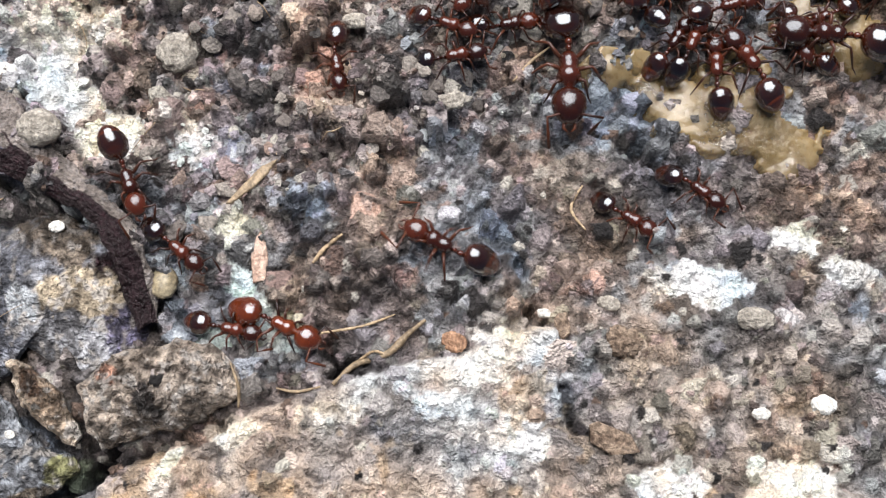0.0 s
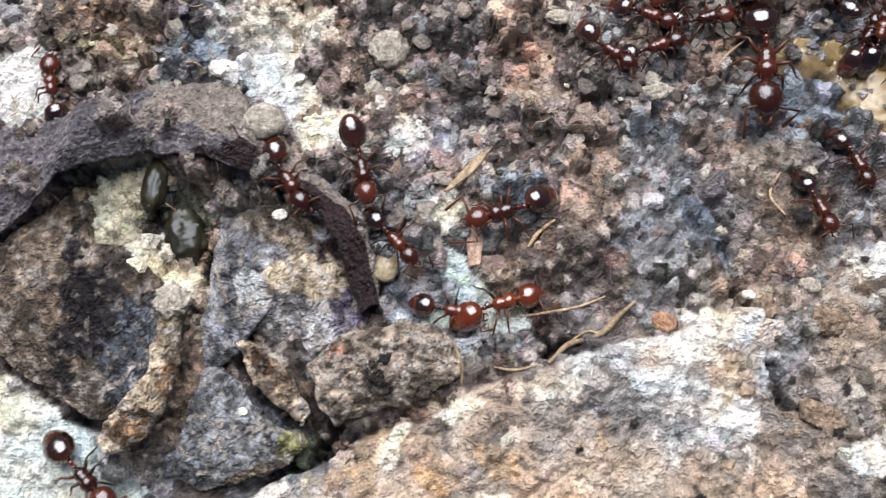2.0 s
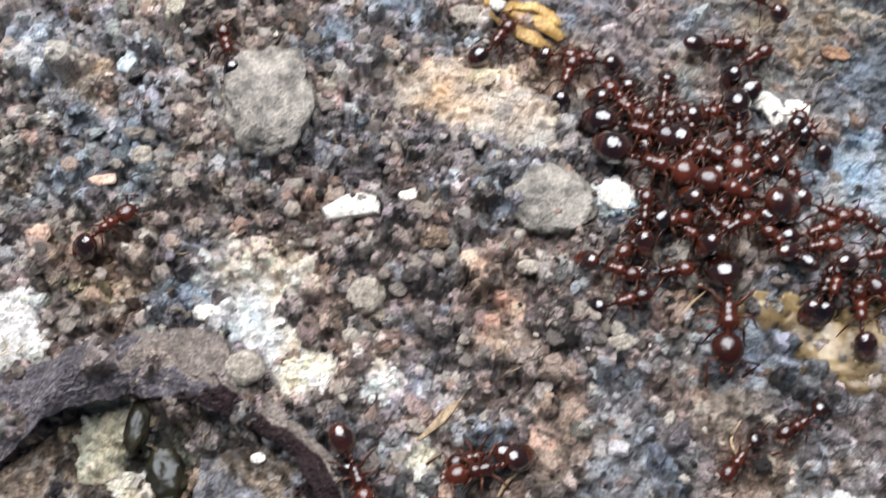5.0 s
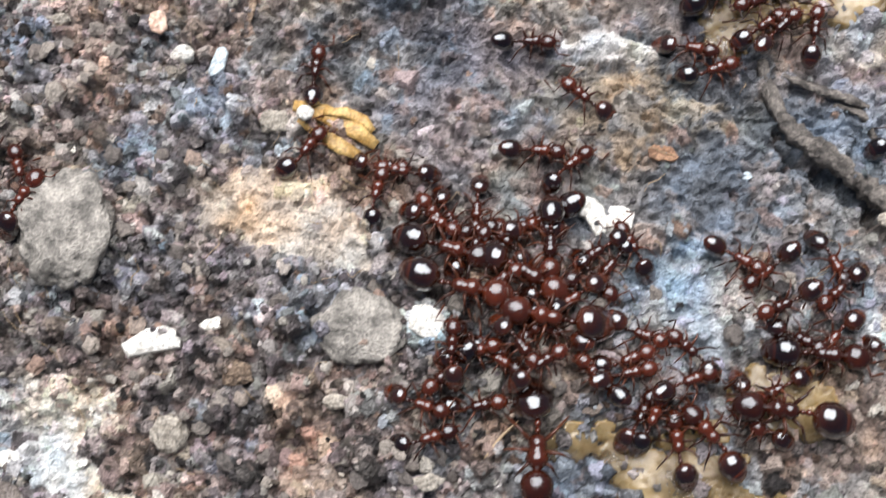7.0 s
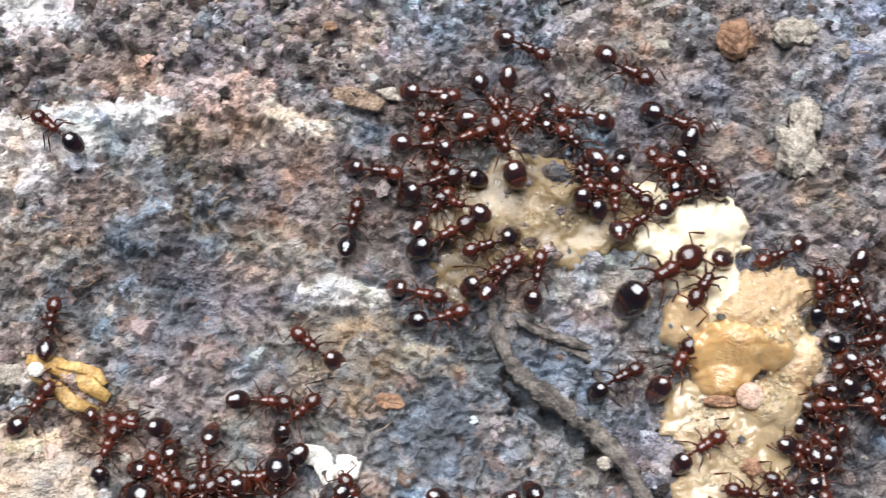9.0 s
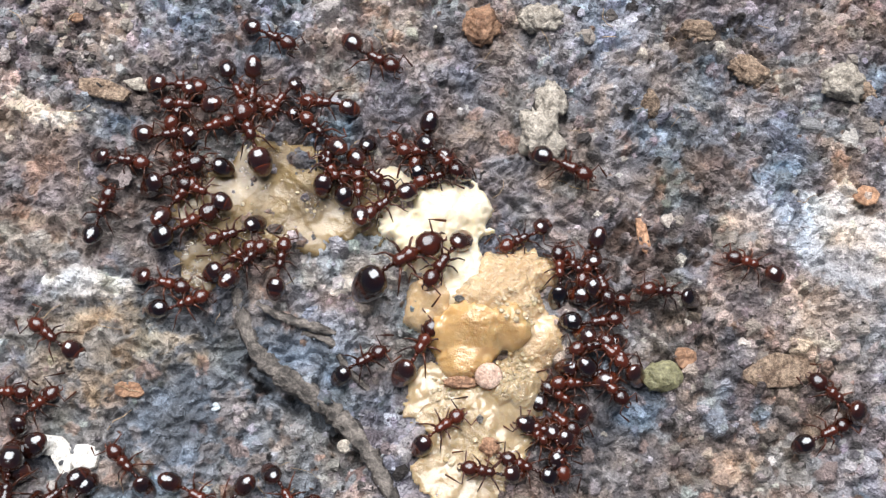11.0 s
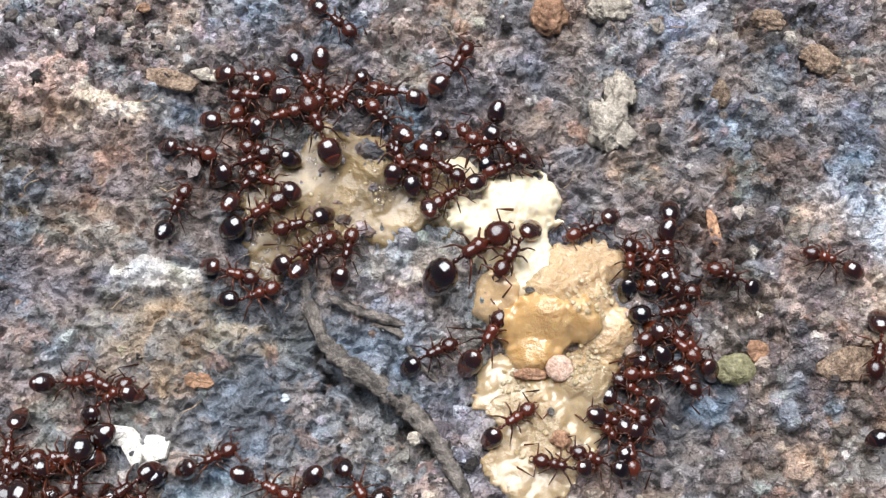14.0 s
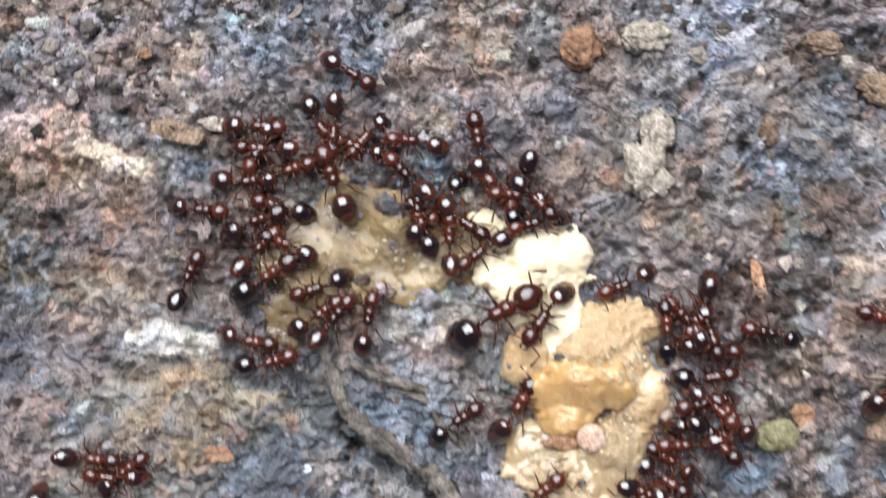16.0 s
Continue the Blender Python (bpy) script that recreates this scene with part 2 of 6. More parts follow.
M_SMEAR = moist("thin dried food", (0.18, 0.125, 0.055), (0.31, 0.225, 0.112), 0.26, 0.5, 450.0, 0.00016, 0.5, 0.6)


# ---- shapes
def part(name, bm, mat, parent=None, label="", smooth=True):
    """Links a bmesh, in millimetres, as one mesh object under a thing or a part."""
    me = bpy.data.meshes.new(name)
    bmesh.ops.scale(bm, vec=(MM, MM, MM), verts=bm.verts)
    bm.to_mesh(me)
    bm.free()
    if smooth:
        me.polygons.foreach_set("use_smooth", [True] * len(me.polygons))
    me.materials.append(mat)
    ob = new(name, me)
    ob.parent = parent
    return tagged(ob, label)


def tube(bm, pts, radii, seg=6):
    """A tapered tube through points, closed at both ends."""
    pts = [Vector(p) for p in pts]
    rings = []
    for i, p in enumerate(pts):
        d = (pts[min(i + 1, len(pts) - 1)] - pts[max(i - 1, 0)]).normalized()
        side = d.orthogonal().normalized() if i == 0 else (side - d * side.dot(d)).normalized()
        up = d.cross(side)
        rings.append([bm.verts.new(p + radii[i] * (math.cos(2 * math.pi * k / seg) * side + math.sin(2 * math.pi * k / seg) * up)) for k in range(seg)])
    for a, b in zip(rings, rings[1:]):
        for k in range(seg):
            bm.faces.new((a[k], a[(k + 1) % seg], b[(k + 1) % seg], b[k]))
    bm.faces.new(rings[0][::-1])
    bm.faces.new(rings[-1])


def lathe(bm, rows, centre, seg=18, flat=1.0, bend=0.0):
    """A body turned about x: rows of x and radius. bend droops the far (negative x) end."""
    rings = []
    for x, r in rows:
        dz = -bend * min(0, x) ** 2
        rings.append([bm.verts.new((centre[0] + x, centre[1] + r * math.cos(2 * math.pi * k / seg), centre[2] + dz + flat * r * math.sin(2 * math.pi * k / seg))) for k in range(seg)])
    for a, b in zip(rings, rings[1:]):
        for k in range(seg):
            bm.faces.new((a[k], b[k], b[(k + 1) % seg], a[(k + 1) % seg]))
    bm.faces.new(rings[0])
    bm.faces.new(rings[-1][::-1])


def oval(bm, c, r, turn=(0, 0, 0), u=14, v=10):
    m = Matrix.LocRotScale(Vector(c), Euler([radians(a) for a in turn]), Vector(r))
    bmesh.ops.create_uvsphere(bm, u_segments=u, v_segments=v, radius=1.0, matrix=m)


def dome(x0, x1, rmax, n=15, pinch=(), lean=0.0):
    """Profile rows of an egg from x0 to x1, with shallow grooves at the given shares of its length."""
    rows = []
    for i in range(n + 1):
        u = 0.5 - 0.5 * math.cos(math.pi * i / n)
        r = rmax * math.sqrt(max(0.0, 1 - (2 * u - 1) ** 2)) * (1 + lean * (u - 0.5))
        for g in pinch:
            r *= 1 - 0.055 * math.exp(-((u - g) / 0.018) ** 2)
        rows.append((x0 + (x1 - x0) * u, max(r, 0.004)))
    return rows


# ---- ground: height and colour over one sheet
def hashed(ix, iy, seed):
    h = (ix.astype(np.int64) * 374761393 + iy.astype(np.int64) * 668265263 + seed * 974634121) & 0x7FFFFFFF
    h = ((h ^ (h >> 13)) * 1274126177) & 0x7FFFFFFF
    return ((h ^ (h >> 16)) & 0xFFFFF) / float(0xFFFFF)


def lump_noise(x, y, size, seed):
    """Smooth noise from -1 to 1, with features about size millimetres across."""
    x, y = x / size, y / size
    ix, iy = np.floor(x), np.floor(y)
    fx, fy = x - ix, y - iy
    fx, fy = fx * fx * (3 - 2 * fx), fy * fy * (3 - 2 * fy)
    a, b = hashed(ix, iy, seed), hashed(ix + 1, iy, seed)
    c, d = hashed(ix, iy + 1, seed), hashed(ix + 1, iy + 1, seed)
    return 2 * ((a + (b - a) * fx) * (1 - fy) + (c + (d - c) * fx) * fy) - 1


def rough_noise(x, y, size, seed, octaves=4, gain=0.55):
    total, amp = 0, 1.0
    for k in range(octaves):
        c, s = math.cos(0.7 * k), math.sin(0.7 * k)
        total = total + amp * lump_noise(c * x - s * y, s * x + c * y, size / 2**k, seed + 17 * k)
        amp *= gain
    return total


CELL = 0.07
X0, X1, Y0, Y1 = -58.0, 26.0, -44.0, 19.0
far = [0.2, 0.6, 1.5, 3, 6, 12, 25, 50, 90, 250, 1000, 5000]
gx = np.concatenate([X0 - np.array(far[::-1]), np.arange(X0, X1, CELL), X1 + np.array(far)])
gy = np.concatenate([Y0 - np.array(far[::-1]), np.arange(Y0, Y1, CELL), Y1 + np.array(far)])
GX, GY = np.meshgrid(gx, gy)
HEIGHT = 0.5 * rough_noise(GX, GY, 14.0, 3, 3) + 0.3 * rough_noise(GX, GY, 3.2, 5, 4) + 0.2 * (0.5 - np.abs(rough_noise(GX, GY, 0.8, 8, 4, 0.7)))
SOIL, DARK, BLUE, TAN = (0.205, 0.176, 0.16), (0.06, 0.05, 0.046), (0.255, 0.232, 0.242), (0.36, 0.30, 0.24)
CHALK, PALE, PURPLE, OCHRE = (0.72, 0.72, 0.66), (0.50, 0.46, 0.40), (0.15, 0.125, 0.135), (0.42, 0.30, 0.13)
BROWN, LIME, PINK, GREY = (0.12, 0.08, 0.055), (0.52, 0.54, 0.42), (0.42, 0.30, 0.25), (0.24, 0.225, 0.21)
COLOUR = np.zeros(GX.shape + (3,))
COLOUR[:] = SOIL
tone = rough_noise(GX, GY, 5.0, 21, 4)
COLOUR *= (1 + 0.22 * tone)[..., None]
GRIT = np.full(GX.shape, 1.0)
WRINKLE = np.full(GX.shape, 0.35)


def window(x, y, reach):
    i0, i1 = np.searchsorted(gx, [x - reach, x + reach])
    j0, j1 = np.searchsorted(gy, [y - reach, y + reach])
    return slice(j0, j1), slice(i0, i1)


def mask_of(x, y, rx, ry, turn, ragged, edge, seed):
    """An oval with a ragged rim: 1 inside, 0 outside."""
    reach = max(rx, ry) * 1.7 + 0.6
    w = window(x, y, reach)
    u, v = GX[w] - x, GY[w] - y
    c, s = math.cos(radians(turn)), math.sin(radians(turn))
    d = np.hypot((u * c + v * s) / rx, (-u * s + v * c) / ry)
    d = d + ragged * rough_noise(GX[w], GY[w], max(0.8, 0.6 * min(rx, ry)), seed, 4, 0.65)
    return w, np.clip((1 - d) / edge + 0.5, 0, 1)


patch_count = [0]


def patch(x, y, rx, ry, turn, colour, lift=0.0, ragged=0.35, edge=0.22, strong=1.0, grit=None):
    """Colours the ground in a ragged oval, and lifts or sinks it."""
    patch_count[0] += 1
    w, m = mask_of(x, y, rx, ry, turn, ragged, edge, 100 + patch_count[0])
    k = (m * strong)[..., None]
    mottled = np.array(colour) * (1 + 0.16 * rough_noise(GX[w], GY[w], 1.6, 300 + patch_count[0], 3))[..., None]
    COLOUR[w] = COLOUR[w] * (1 - k) + mottled * k
    HEIGHT[w] += lift * m
    if grit is not None:
        GRIT[w] = GRIT[w] * (1 - m) + grit * m


def bark(x, y, rx, ry, turn, strong):
    """Marks where the surface is wrinkled like weathered bark, with little loose grit."""
    patch_count[0] += 1
    w, m = mask_of(x, y, rx, ry, turn, 0.3, 0.6, 100 + patch_count[0])
    WRINKLE[w] = WRINKLE[w] * (1 - m) + strong * m
    GRIT[w] *= 1 - 0.75 * m


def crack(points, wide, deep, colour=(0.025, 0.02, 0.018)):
    """A narrow groove along a line of points, with near-black shade painted in."""
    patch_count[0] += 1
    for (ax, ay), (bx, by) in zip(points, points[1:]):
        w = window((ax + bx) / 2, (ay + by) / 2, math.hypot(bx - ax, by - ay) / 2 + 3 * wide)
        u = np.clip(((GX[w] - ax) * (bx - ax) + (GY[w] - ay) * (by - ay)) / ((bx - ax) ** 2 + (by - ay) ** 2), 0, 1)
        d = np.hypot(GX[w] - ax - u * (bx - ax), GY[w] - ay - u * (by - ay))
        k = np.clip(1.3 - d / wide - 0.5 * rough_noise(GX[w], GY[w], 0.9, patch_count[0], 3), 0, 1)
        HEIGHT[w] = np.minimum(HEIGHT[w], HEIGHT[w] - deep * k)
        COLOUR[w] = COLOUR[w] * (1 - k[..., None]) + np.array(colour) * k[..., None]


def region(points, colour, lift=0.0, edge=0.5, ragged=0.4, strong=1.0, grit=None, size=1.5, islands=None, spare=9.0):
    """Colours and lifts the ground inside an outline, with a ragged edge, or only islands (size, share) of it."""
    patch_count[0] += 1
    px, py = [p[0] for p in points], [p[1] for p in points]
    w = window((min(px) + max(px)) / 2, (min(py) + max(py)) / 2, max(max(px) - min(px), max(py) - min(py)) / 2 + 2)
    qx = GX[w] + ragged * rough_noise(GX[w], GY[w], size, 500 + patch_count[0], 3)
    qy = GY[w] + ragged * rough_noise(GX[w], GY[w], size, 600 + patch_count[0], 3)
    inside, near = np.zeros(qx.shape, bool), np.full(qx.shape, 1e9)
    for (ax, ay), (bx, by) in zip(points, points[1:] + points[:1]):
        cross = ((ay > qy) != (by > qy)) & (qx < (bx - ax) * (qy - ay) / (by - ay + 1e-9) + ax)
        inside ^= cross
        u = np.clip(((qx - ax) * (bx - ax) + (qy - ay) * (by - ay)) / ((bx - ax) ** 2 + (by - ay) ** 2), 0, 1)
        near = np.minimum(near, np.hypot(qx - ax - u * (bx - ax), qy - ay - u * (by - ay)))
    m = np.clip(np.where(inside, near, -near) / edge + 0.5, 0, 1)
    if islands:
        m = m * np.clip((spare - COLOUR[w].mean(-1)) / 0.08, 0, 1)
        m = m * np.clip((rough_noise(GX[w], GY[w], islands[0], 800 + patch_count[0], 4, 0.6) - islands[1]) / 0.16, 0, 1)
    k = (m * strong)[..., None]
    mottled = np.array(colour) * (1 + 0.2 * rough_noise(GX[w], GY[w], 2.2, 700 + patch_count[0], 4))[..., None]
    COLOUR[w] = COLOUR[w] * (1 - k) + mottled * k
    HEIGHT[w] += lift * m
    if grit is not None:
        GRIT[w] = GRIT[w] * (1 - m) + grit * m


def height_at(x, y):
    return float(HEIGHT[np.searchsorted(gy, y), np.searchsorted(gx, x)])


def level_at(x, y, reach=0.5):
    """The height on which something of that reach comes to rest."""
    w = window(x, y, reach)
    return float(np.percentile(HEIGHT[w], 80))


# broad areas
region([(-25.08, 15.21), (26.16, 15.88), (22.61, -14.15), (-21.13, -13.7), (-25.95, -1.47)], BLUE, 0.0, 6.0, 1.5, 0.55, 0.8, 4.0)
patch(-24.92, 8.23, 6.87, 3.02, 5, (0.3, 0.255, 0.235), 0.0, 0.5, 0.5, 0.6)
patch(-35.42, -2.34, 8.36, 3.95, -0, (0.29, 0.255, 0.24), 0.0, 0.5, 0.6, 0.7)
patch(-11.64, -7.8, 6.26, 4.76, -25, (0.2, 0.215, 0.225), 0.0, 0.4, 0.5, 0.9, 0.6)
patch(-9.65, -6.86, 7.43, 4.12, -20, (0.17, 0.19, 0.205), -0.25, 0.4, 0.5, 0.9, 0.55)
patch(10.02, 6.78, 10.29, 5.07, -0, (0.22, 0.215, 0.215), 0.0, 0.4, 0.5, 0.8, 0.7)
patch(10.44, -9.18, 6.56, 4.73, -0, (0.16, 0.15, 0.145), -0.2, 0.4, 0.5, 0.9, 0.9)
patch(-47.1, -13.37, 5.51, 3.39, 10, (0.17, 0.18, 0.175), -0.1, 0.4, 0.5, 0.8)
patch(-24.35, -20.7, 7.14, 3.37, -0, (0.21, 0.175, 0.155), 0.0, 0.4, 0.5, 0.8, 1.0)
patch(-12.01, -27.45, 6.89, 2.61, -10, (0.24, 0.215, 0.185), 0.1, 0.4, 0.5, 0.8, 0.9)
# pale rock at the low edge, with its cracks
region([(-39.49, -37.91), (-35.04, -35.42), (-30.68, -33.43), (-27.53, -31.93), (-22.21, -30.18), (-19.2, -28.99), (-19, -31.07), (-18.58, -32.76), (-16.51, -34.32), (-8.71, -34.84), (-9.02, -39.85), (-39.05, -41.92)], (0.43, 0.37, 0.31), 0.75, 0.35, 0.3, 1.0, 0.45)
region([(-18.86, -28.72), (-13.68, -28.09), (-4.36, -28.68), (-4.67, -36.72), (-16.56, -37.43), (-18.3, -32.81), (-18.99, -30.61)], (0.25, 0.22, 0.185), 0.55, 0.6, 0.4, 0.9, 0.9)
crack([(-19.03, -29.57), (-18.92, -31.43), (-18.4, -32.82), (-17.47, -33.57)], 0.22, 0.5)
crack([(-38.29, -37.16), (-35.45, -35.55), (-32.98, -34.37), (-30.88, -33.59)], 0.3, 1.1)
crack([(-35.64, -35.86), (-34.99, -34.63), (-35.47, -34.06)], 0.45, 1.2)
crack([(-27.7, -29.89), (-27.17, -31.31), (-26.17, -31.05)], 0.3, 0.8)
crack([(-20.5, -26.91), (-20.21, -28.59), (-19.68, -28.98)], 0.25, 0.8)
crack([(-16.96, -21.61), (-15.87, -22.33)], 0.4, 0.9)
patch(-20.66, -30.13, 1.55, 0.73, 15, CHALK, 0.15, 0.3, 0.2, 0.95, 0.3)
patch(-24.2, -31.19, 0.74, 0.34, 15, CHALK, 0.1)
patch(-23.51, -32.42, 0.98, 0.55, -30, CHALK, 0.1, 0.35)
patch(-27.44, -33.07, 0.97, 0.51, 20, (0.6, 0.52, 0.4), 0.1, 0.45)
patch(-15.22, -34.73, 1.41, 0.71, -0, CHALK, 0.1, 0.35)
patch(-10.8, -34.36, 1.61, 0.92, -0, CHALK, 0.1, 0.35)
patch(-13.89, -27.25, 1.63, 0.74, -5, CHALK, 0.1, 0.38)
patch(-8.45, -26.38, 0.97, 0.44, -0, CHALK, 0.1, 0.38)
patch(-21.9, -33.84, 1.21, 0.84, -0, (0.55, 0.5, 0.42), 0.0, 0.5)
patch(-27.48, -34.97, 2.41, 0.84, 15, (0.3, 0.29, 0.28), 0.0, 0.5, 0.4, 0.8)
patch(-13.65, -31.31, 1.23, 0.85, -0, (0.48, 0.38, 0.3), 0.0, 0.5, 0.4, 0.8)
patch(-31.17, -26.26, 0.67, 0.48, -0, (0.66, 0.7, 0.7), 0.05)
patch(-30.65, -28.46, 0.79, 0.69, -60, LIME, -0.1, 0.4)
patch(-29.47, -29.96, 1.44, 0.68, -10, LIME, -0.2, 0.4)
patch(-31.3, -30.3, 0.87, 0.45, -0, LIME, -0.2, 0.4)
# white crust round the leaf
patch(-49.37, -21.84, 1.99, 1.61, 15, (0.72, 0.76, 0.74), 0.25, 0.4, 0.2, 1.0, 0.35)
patch(-38.99, -19.26, 2.1, 0.88, -5, (0.6, 0.57, 0.5), 0.1, 0.45, 0.2, 1.0, 0.4)
patch(-38.1, -21.21, 2.08, 1.06, -25, (0.66, 0.65, 0.58), 0.1, 0.4, 0.2, 1.0, 0.4)
patch(-36.08, -23.17, 1.19, 1.23, -0, (0.72, 0.75, 0.72), 0.1, 0.4, 0.2, 1.0, 0.4)
patch(-33, -23.11, 1.02, 1.06, -0, (0.62, 0.63, 0.58), 0.1, 0.42, 0.2, 1.0, 0.5)
patch(-18.96, -23.37, 1.02, 0.92, -0, (0.45, 0.43, 0.38), 0.15, 0.5)
patch(-45.93, -20.27, 1.18, 0.83, -0, (0.17, 0.16, 0.1), 0.0, 0.5)
patch(-38.47, -18.34, 1.69, 0.85, -0, (0.58, 0.54, 0.48), 0.1, 0.5)
# the hollow under the leaf
region([(-49.5, -29.15), (-47.59, -26.7), (-45.31, -24.9), (-42.61, -24.38), (-39.58, -24.81), (-36.27, -26.26), (-34.37, -27.54), (-33.64, -29.77), (-34.02, -32.01), (-35.6, -33.85), (-35.58, -35.35), (-37.46, -36.94), (-39.12, -37.47), (-41.48, -37.41), (-44.11, -35.47), (-46.49, -34.11), (-49.55, -31.65), (-50.66, -30.36)], (0.175, 0.145, 0.12), -0.95, 0.5, 0.3, 1.0, 0.55)
region([(-55.62, -30.67), (-50.96, -31.29), (-47.97, -33.11), (-44.83, -34.98), (-42.81, -35.39), (-43.78, -36.3), (-41.4, -38.03), (-41.78, -40.11), (-54.47, -40.97)], (0.66, 0.67, 0.58), -0.9, 0.3, 0.25, 1.0, 0.25)
patch(-47.74, -34.63, 1.31, 0.91, -20, (0.5, 0.52, 0.4), 0.0, 0.6, 0.5, 0.7)
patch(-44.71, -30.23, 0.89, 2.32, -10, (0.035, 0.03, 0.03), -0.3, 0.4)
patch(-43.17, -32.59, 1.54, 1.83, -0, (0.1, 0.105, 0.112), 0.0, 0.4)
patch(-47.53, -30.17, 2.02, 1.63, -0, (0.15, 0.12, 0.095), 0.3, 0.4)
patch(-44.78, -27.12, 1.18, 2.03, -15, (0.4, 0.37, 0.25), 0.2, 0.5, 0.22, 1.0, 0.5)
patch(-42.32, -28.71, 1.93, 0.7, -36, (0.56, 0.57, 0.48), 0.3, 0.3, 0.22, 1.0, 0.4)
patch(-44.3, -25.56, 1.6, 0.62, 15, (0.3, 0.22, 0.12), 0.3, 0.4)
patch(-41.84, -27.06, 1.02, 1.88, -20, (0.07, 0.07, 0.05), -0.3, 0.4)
# black gap below the seed pod, its shade put into the colour
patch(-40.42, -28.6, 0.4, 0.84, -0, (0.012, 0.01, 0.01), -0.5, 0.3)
patch(-38.49, -35.32, 2.36, 1.79, 25, (0.12, 0.125, 0.13), 0.35, 0.35)
patch(-36.33, -35.39, 0.77, 0.45, 10, (0.24, 0.24, 0.14), 0.1, 0.4)
patch(-35.53, -29.66, 1.32, 1.15, -0, (0.16, 0.15, 0.18), 0.3, 0.4)
patch(-34.45, -32.04, 2.17, 1.36, -0, (0.2, 0.17, 0.14), 0.7, 0.4, 0.6)
patch(-37.13, -29.08, 1.55, 0.78, 5, (0.34, 0.28, 0.21), 0.5, 0.35)
patch(-37.14, -31.33, 1.97, 1.37, 20, (0.2, 0.175, 0.155), 0.3, 0.4)
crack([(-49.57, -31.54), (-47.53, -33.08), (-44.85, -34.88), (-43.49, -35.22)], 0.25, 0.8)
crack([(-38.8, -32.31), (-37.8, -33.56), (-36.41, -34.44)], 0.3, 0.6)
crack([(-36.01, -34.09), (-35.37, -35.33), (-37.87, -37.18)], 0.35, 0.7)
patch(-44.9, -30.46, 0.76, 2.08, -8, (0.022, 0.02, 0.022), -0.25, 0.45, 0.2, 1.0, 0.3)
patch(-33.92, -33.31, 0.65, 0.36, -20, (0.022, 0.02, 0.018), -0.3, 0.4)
# shadow around the pupa case, painted near black on the soil
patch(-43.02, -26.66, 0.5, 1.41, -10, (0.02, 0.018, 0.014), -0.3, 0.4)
# middle: stones, stains, chalk
patch(-29.96, -10.52, 4.63, 1.62, -16, (0.56, 0.475, 0.37), 0.25, 0.28, 0.25, 0.95, 0.08)
patch(-26.92, -15.69, 1.9, 1.48, -0, (0.24, 0.24, 0.25), 0.15, 0.3, 0.25, 0.9, 0.4)
patch(-37.76, -11.09, 1.47, 1.53, -0, (0.26, 0.25, 0.21), 0.1, 0.4)
patch(-23.66, -14.48, 0.86, 0.84, -0, (0.6, 0.62, 0.58), 0.2, 0.3)
patch(-12.78, -13.65, 1.41, 2.2, -20, (0.42, 0.44, 0.42), 0.15, 0.5)
patch(-38.37, -18.54, 1.67, 0.84, -0, (0.6, 0.58, 0.52), 0.1, 0.5)
patch(-39.05, 2.91, 7.79, 1.51, -0, (0.74, 0.71, 0.67), 0.2, 0.35, 0.3, 0.95, 0.35)
patch(-16.37, -1.95, 1.86, 0.52, -5, CHALK, 0.2, 0.5)
patch(-20.03, -0.46, 0.95, 0.57, -0, (0.6, 0.55, 0.5), 0.25, 0.35)
patch(-15.83, -4.2, 3.19, 1.53, -10, (0.33, 0.29, 0.22), 0.1, 0.6, 0.5, 0.7)
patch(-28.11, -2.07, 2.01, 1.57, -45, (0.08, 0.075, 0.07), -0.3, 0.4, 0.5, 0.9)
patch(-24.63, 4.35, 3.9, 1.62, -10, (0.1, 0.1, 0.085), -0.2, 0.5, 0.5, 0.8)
patch(-28.67, 5.77, 3.14, 0.87, 8, CHALK, 0.25, 0.4, 0.2, 0.95, 0.3)
patch(-31.27, 10.92, 1.87, 1, -0, (0.68, 0.64, 0.6), 0.2, 0.35)
patch(-22.22, 7.45, 1.58, 0.66, -5, (0.48, 0.36, 0.3), 0.1, 0.4)
patch(-23.19, 2.22, 1.03, 1.61, -0, (0.2, 0.16, 0.09), 0.0, 0.5)
patch(-15.47, -4.13, 1.51, 1.05, -0, (0.36, 0.3, 0.22), 0.0, 0.6, 0.5, 0.8)
patch(-29.47, -9.89, 2.2, 1.27, -10, (0.55, 0.46, 0.36), 0.2, 0.3)
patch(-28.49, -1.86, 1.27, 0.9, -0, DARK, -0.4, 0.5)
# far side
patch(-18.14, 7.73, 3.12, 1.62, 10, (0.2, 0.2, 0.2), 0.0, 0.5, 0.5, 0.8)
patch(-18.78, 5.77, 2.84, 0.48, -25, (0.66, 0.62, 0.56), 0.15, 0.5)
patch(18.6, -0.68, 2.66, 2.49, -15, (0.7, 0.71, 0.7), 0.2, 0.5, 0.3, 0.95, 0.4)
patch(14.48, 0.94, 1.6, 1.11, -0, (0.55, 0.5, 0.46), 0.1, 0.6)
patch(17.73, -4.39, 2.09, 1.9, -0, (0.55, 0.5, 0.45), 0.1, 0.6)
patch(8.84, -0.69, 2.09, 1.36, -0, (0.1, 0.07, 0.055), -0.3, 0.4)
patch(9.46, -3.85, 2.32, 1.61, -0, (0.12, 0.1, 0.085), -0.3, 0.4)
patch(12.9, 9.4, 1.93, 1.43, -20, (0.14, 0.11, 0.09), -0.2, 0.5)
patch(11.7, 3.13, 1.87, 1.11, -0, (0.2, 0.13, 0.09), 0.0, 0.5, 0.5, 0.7)
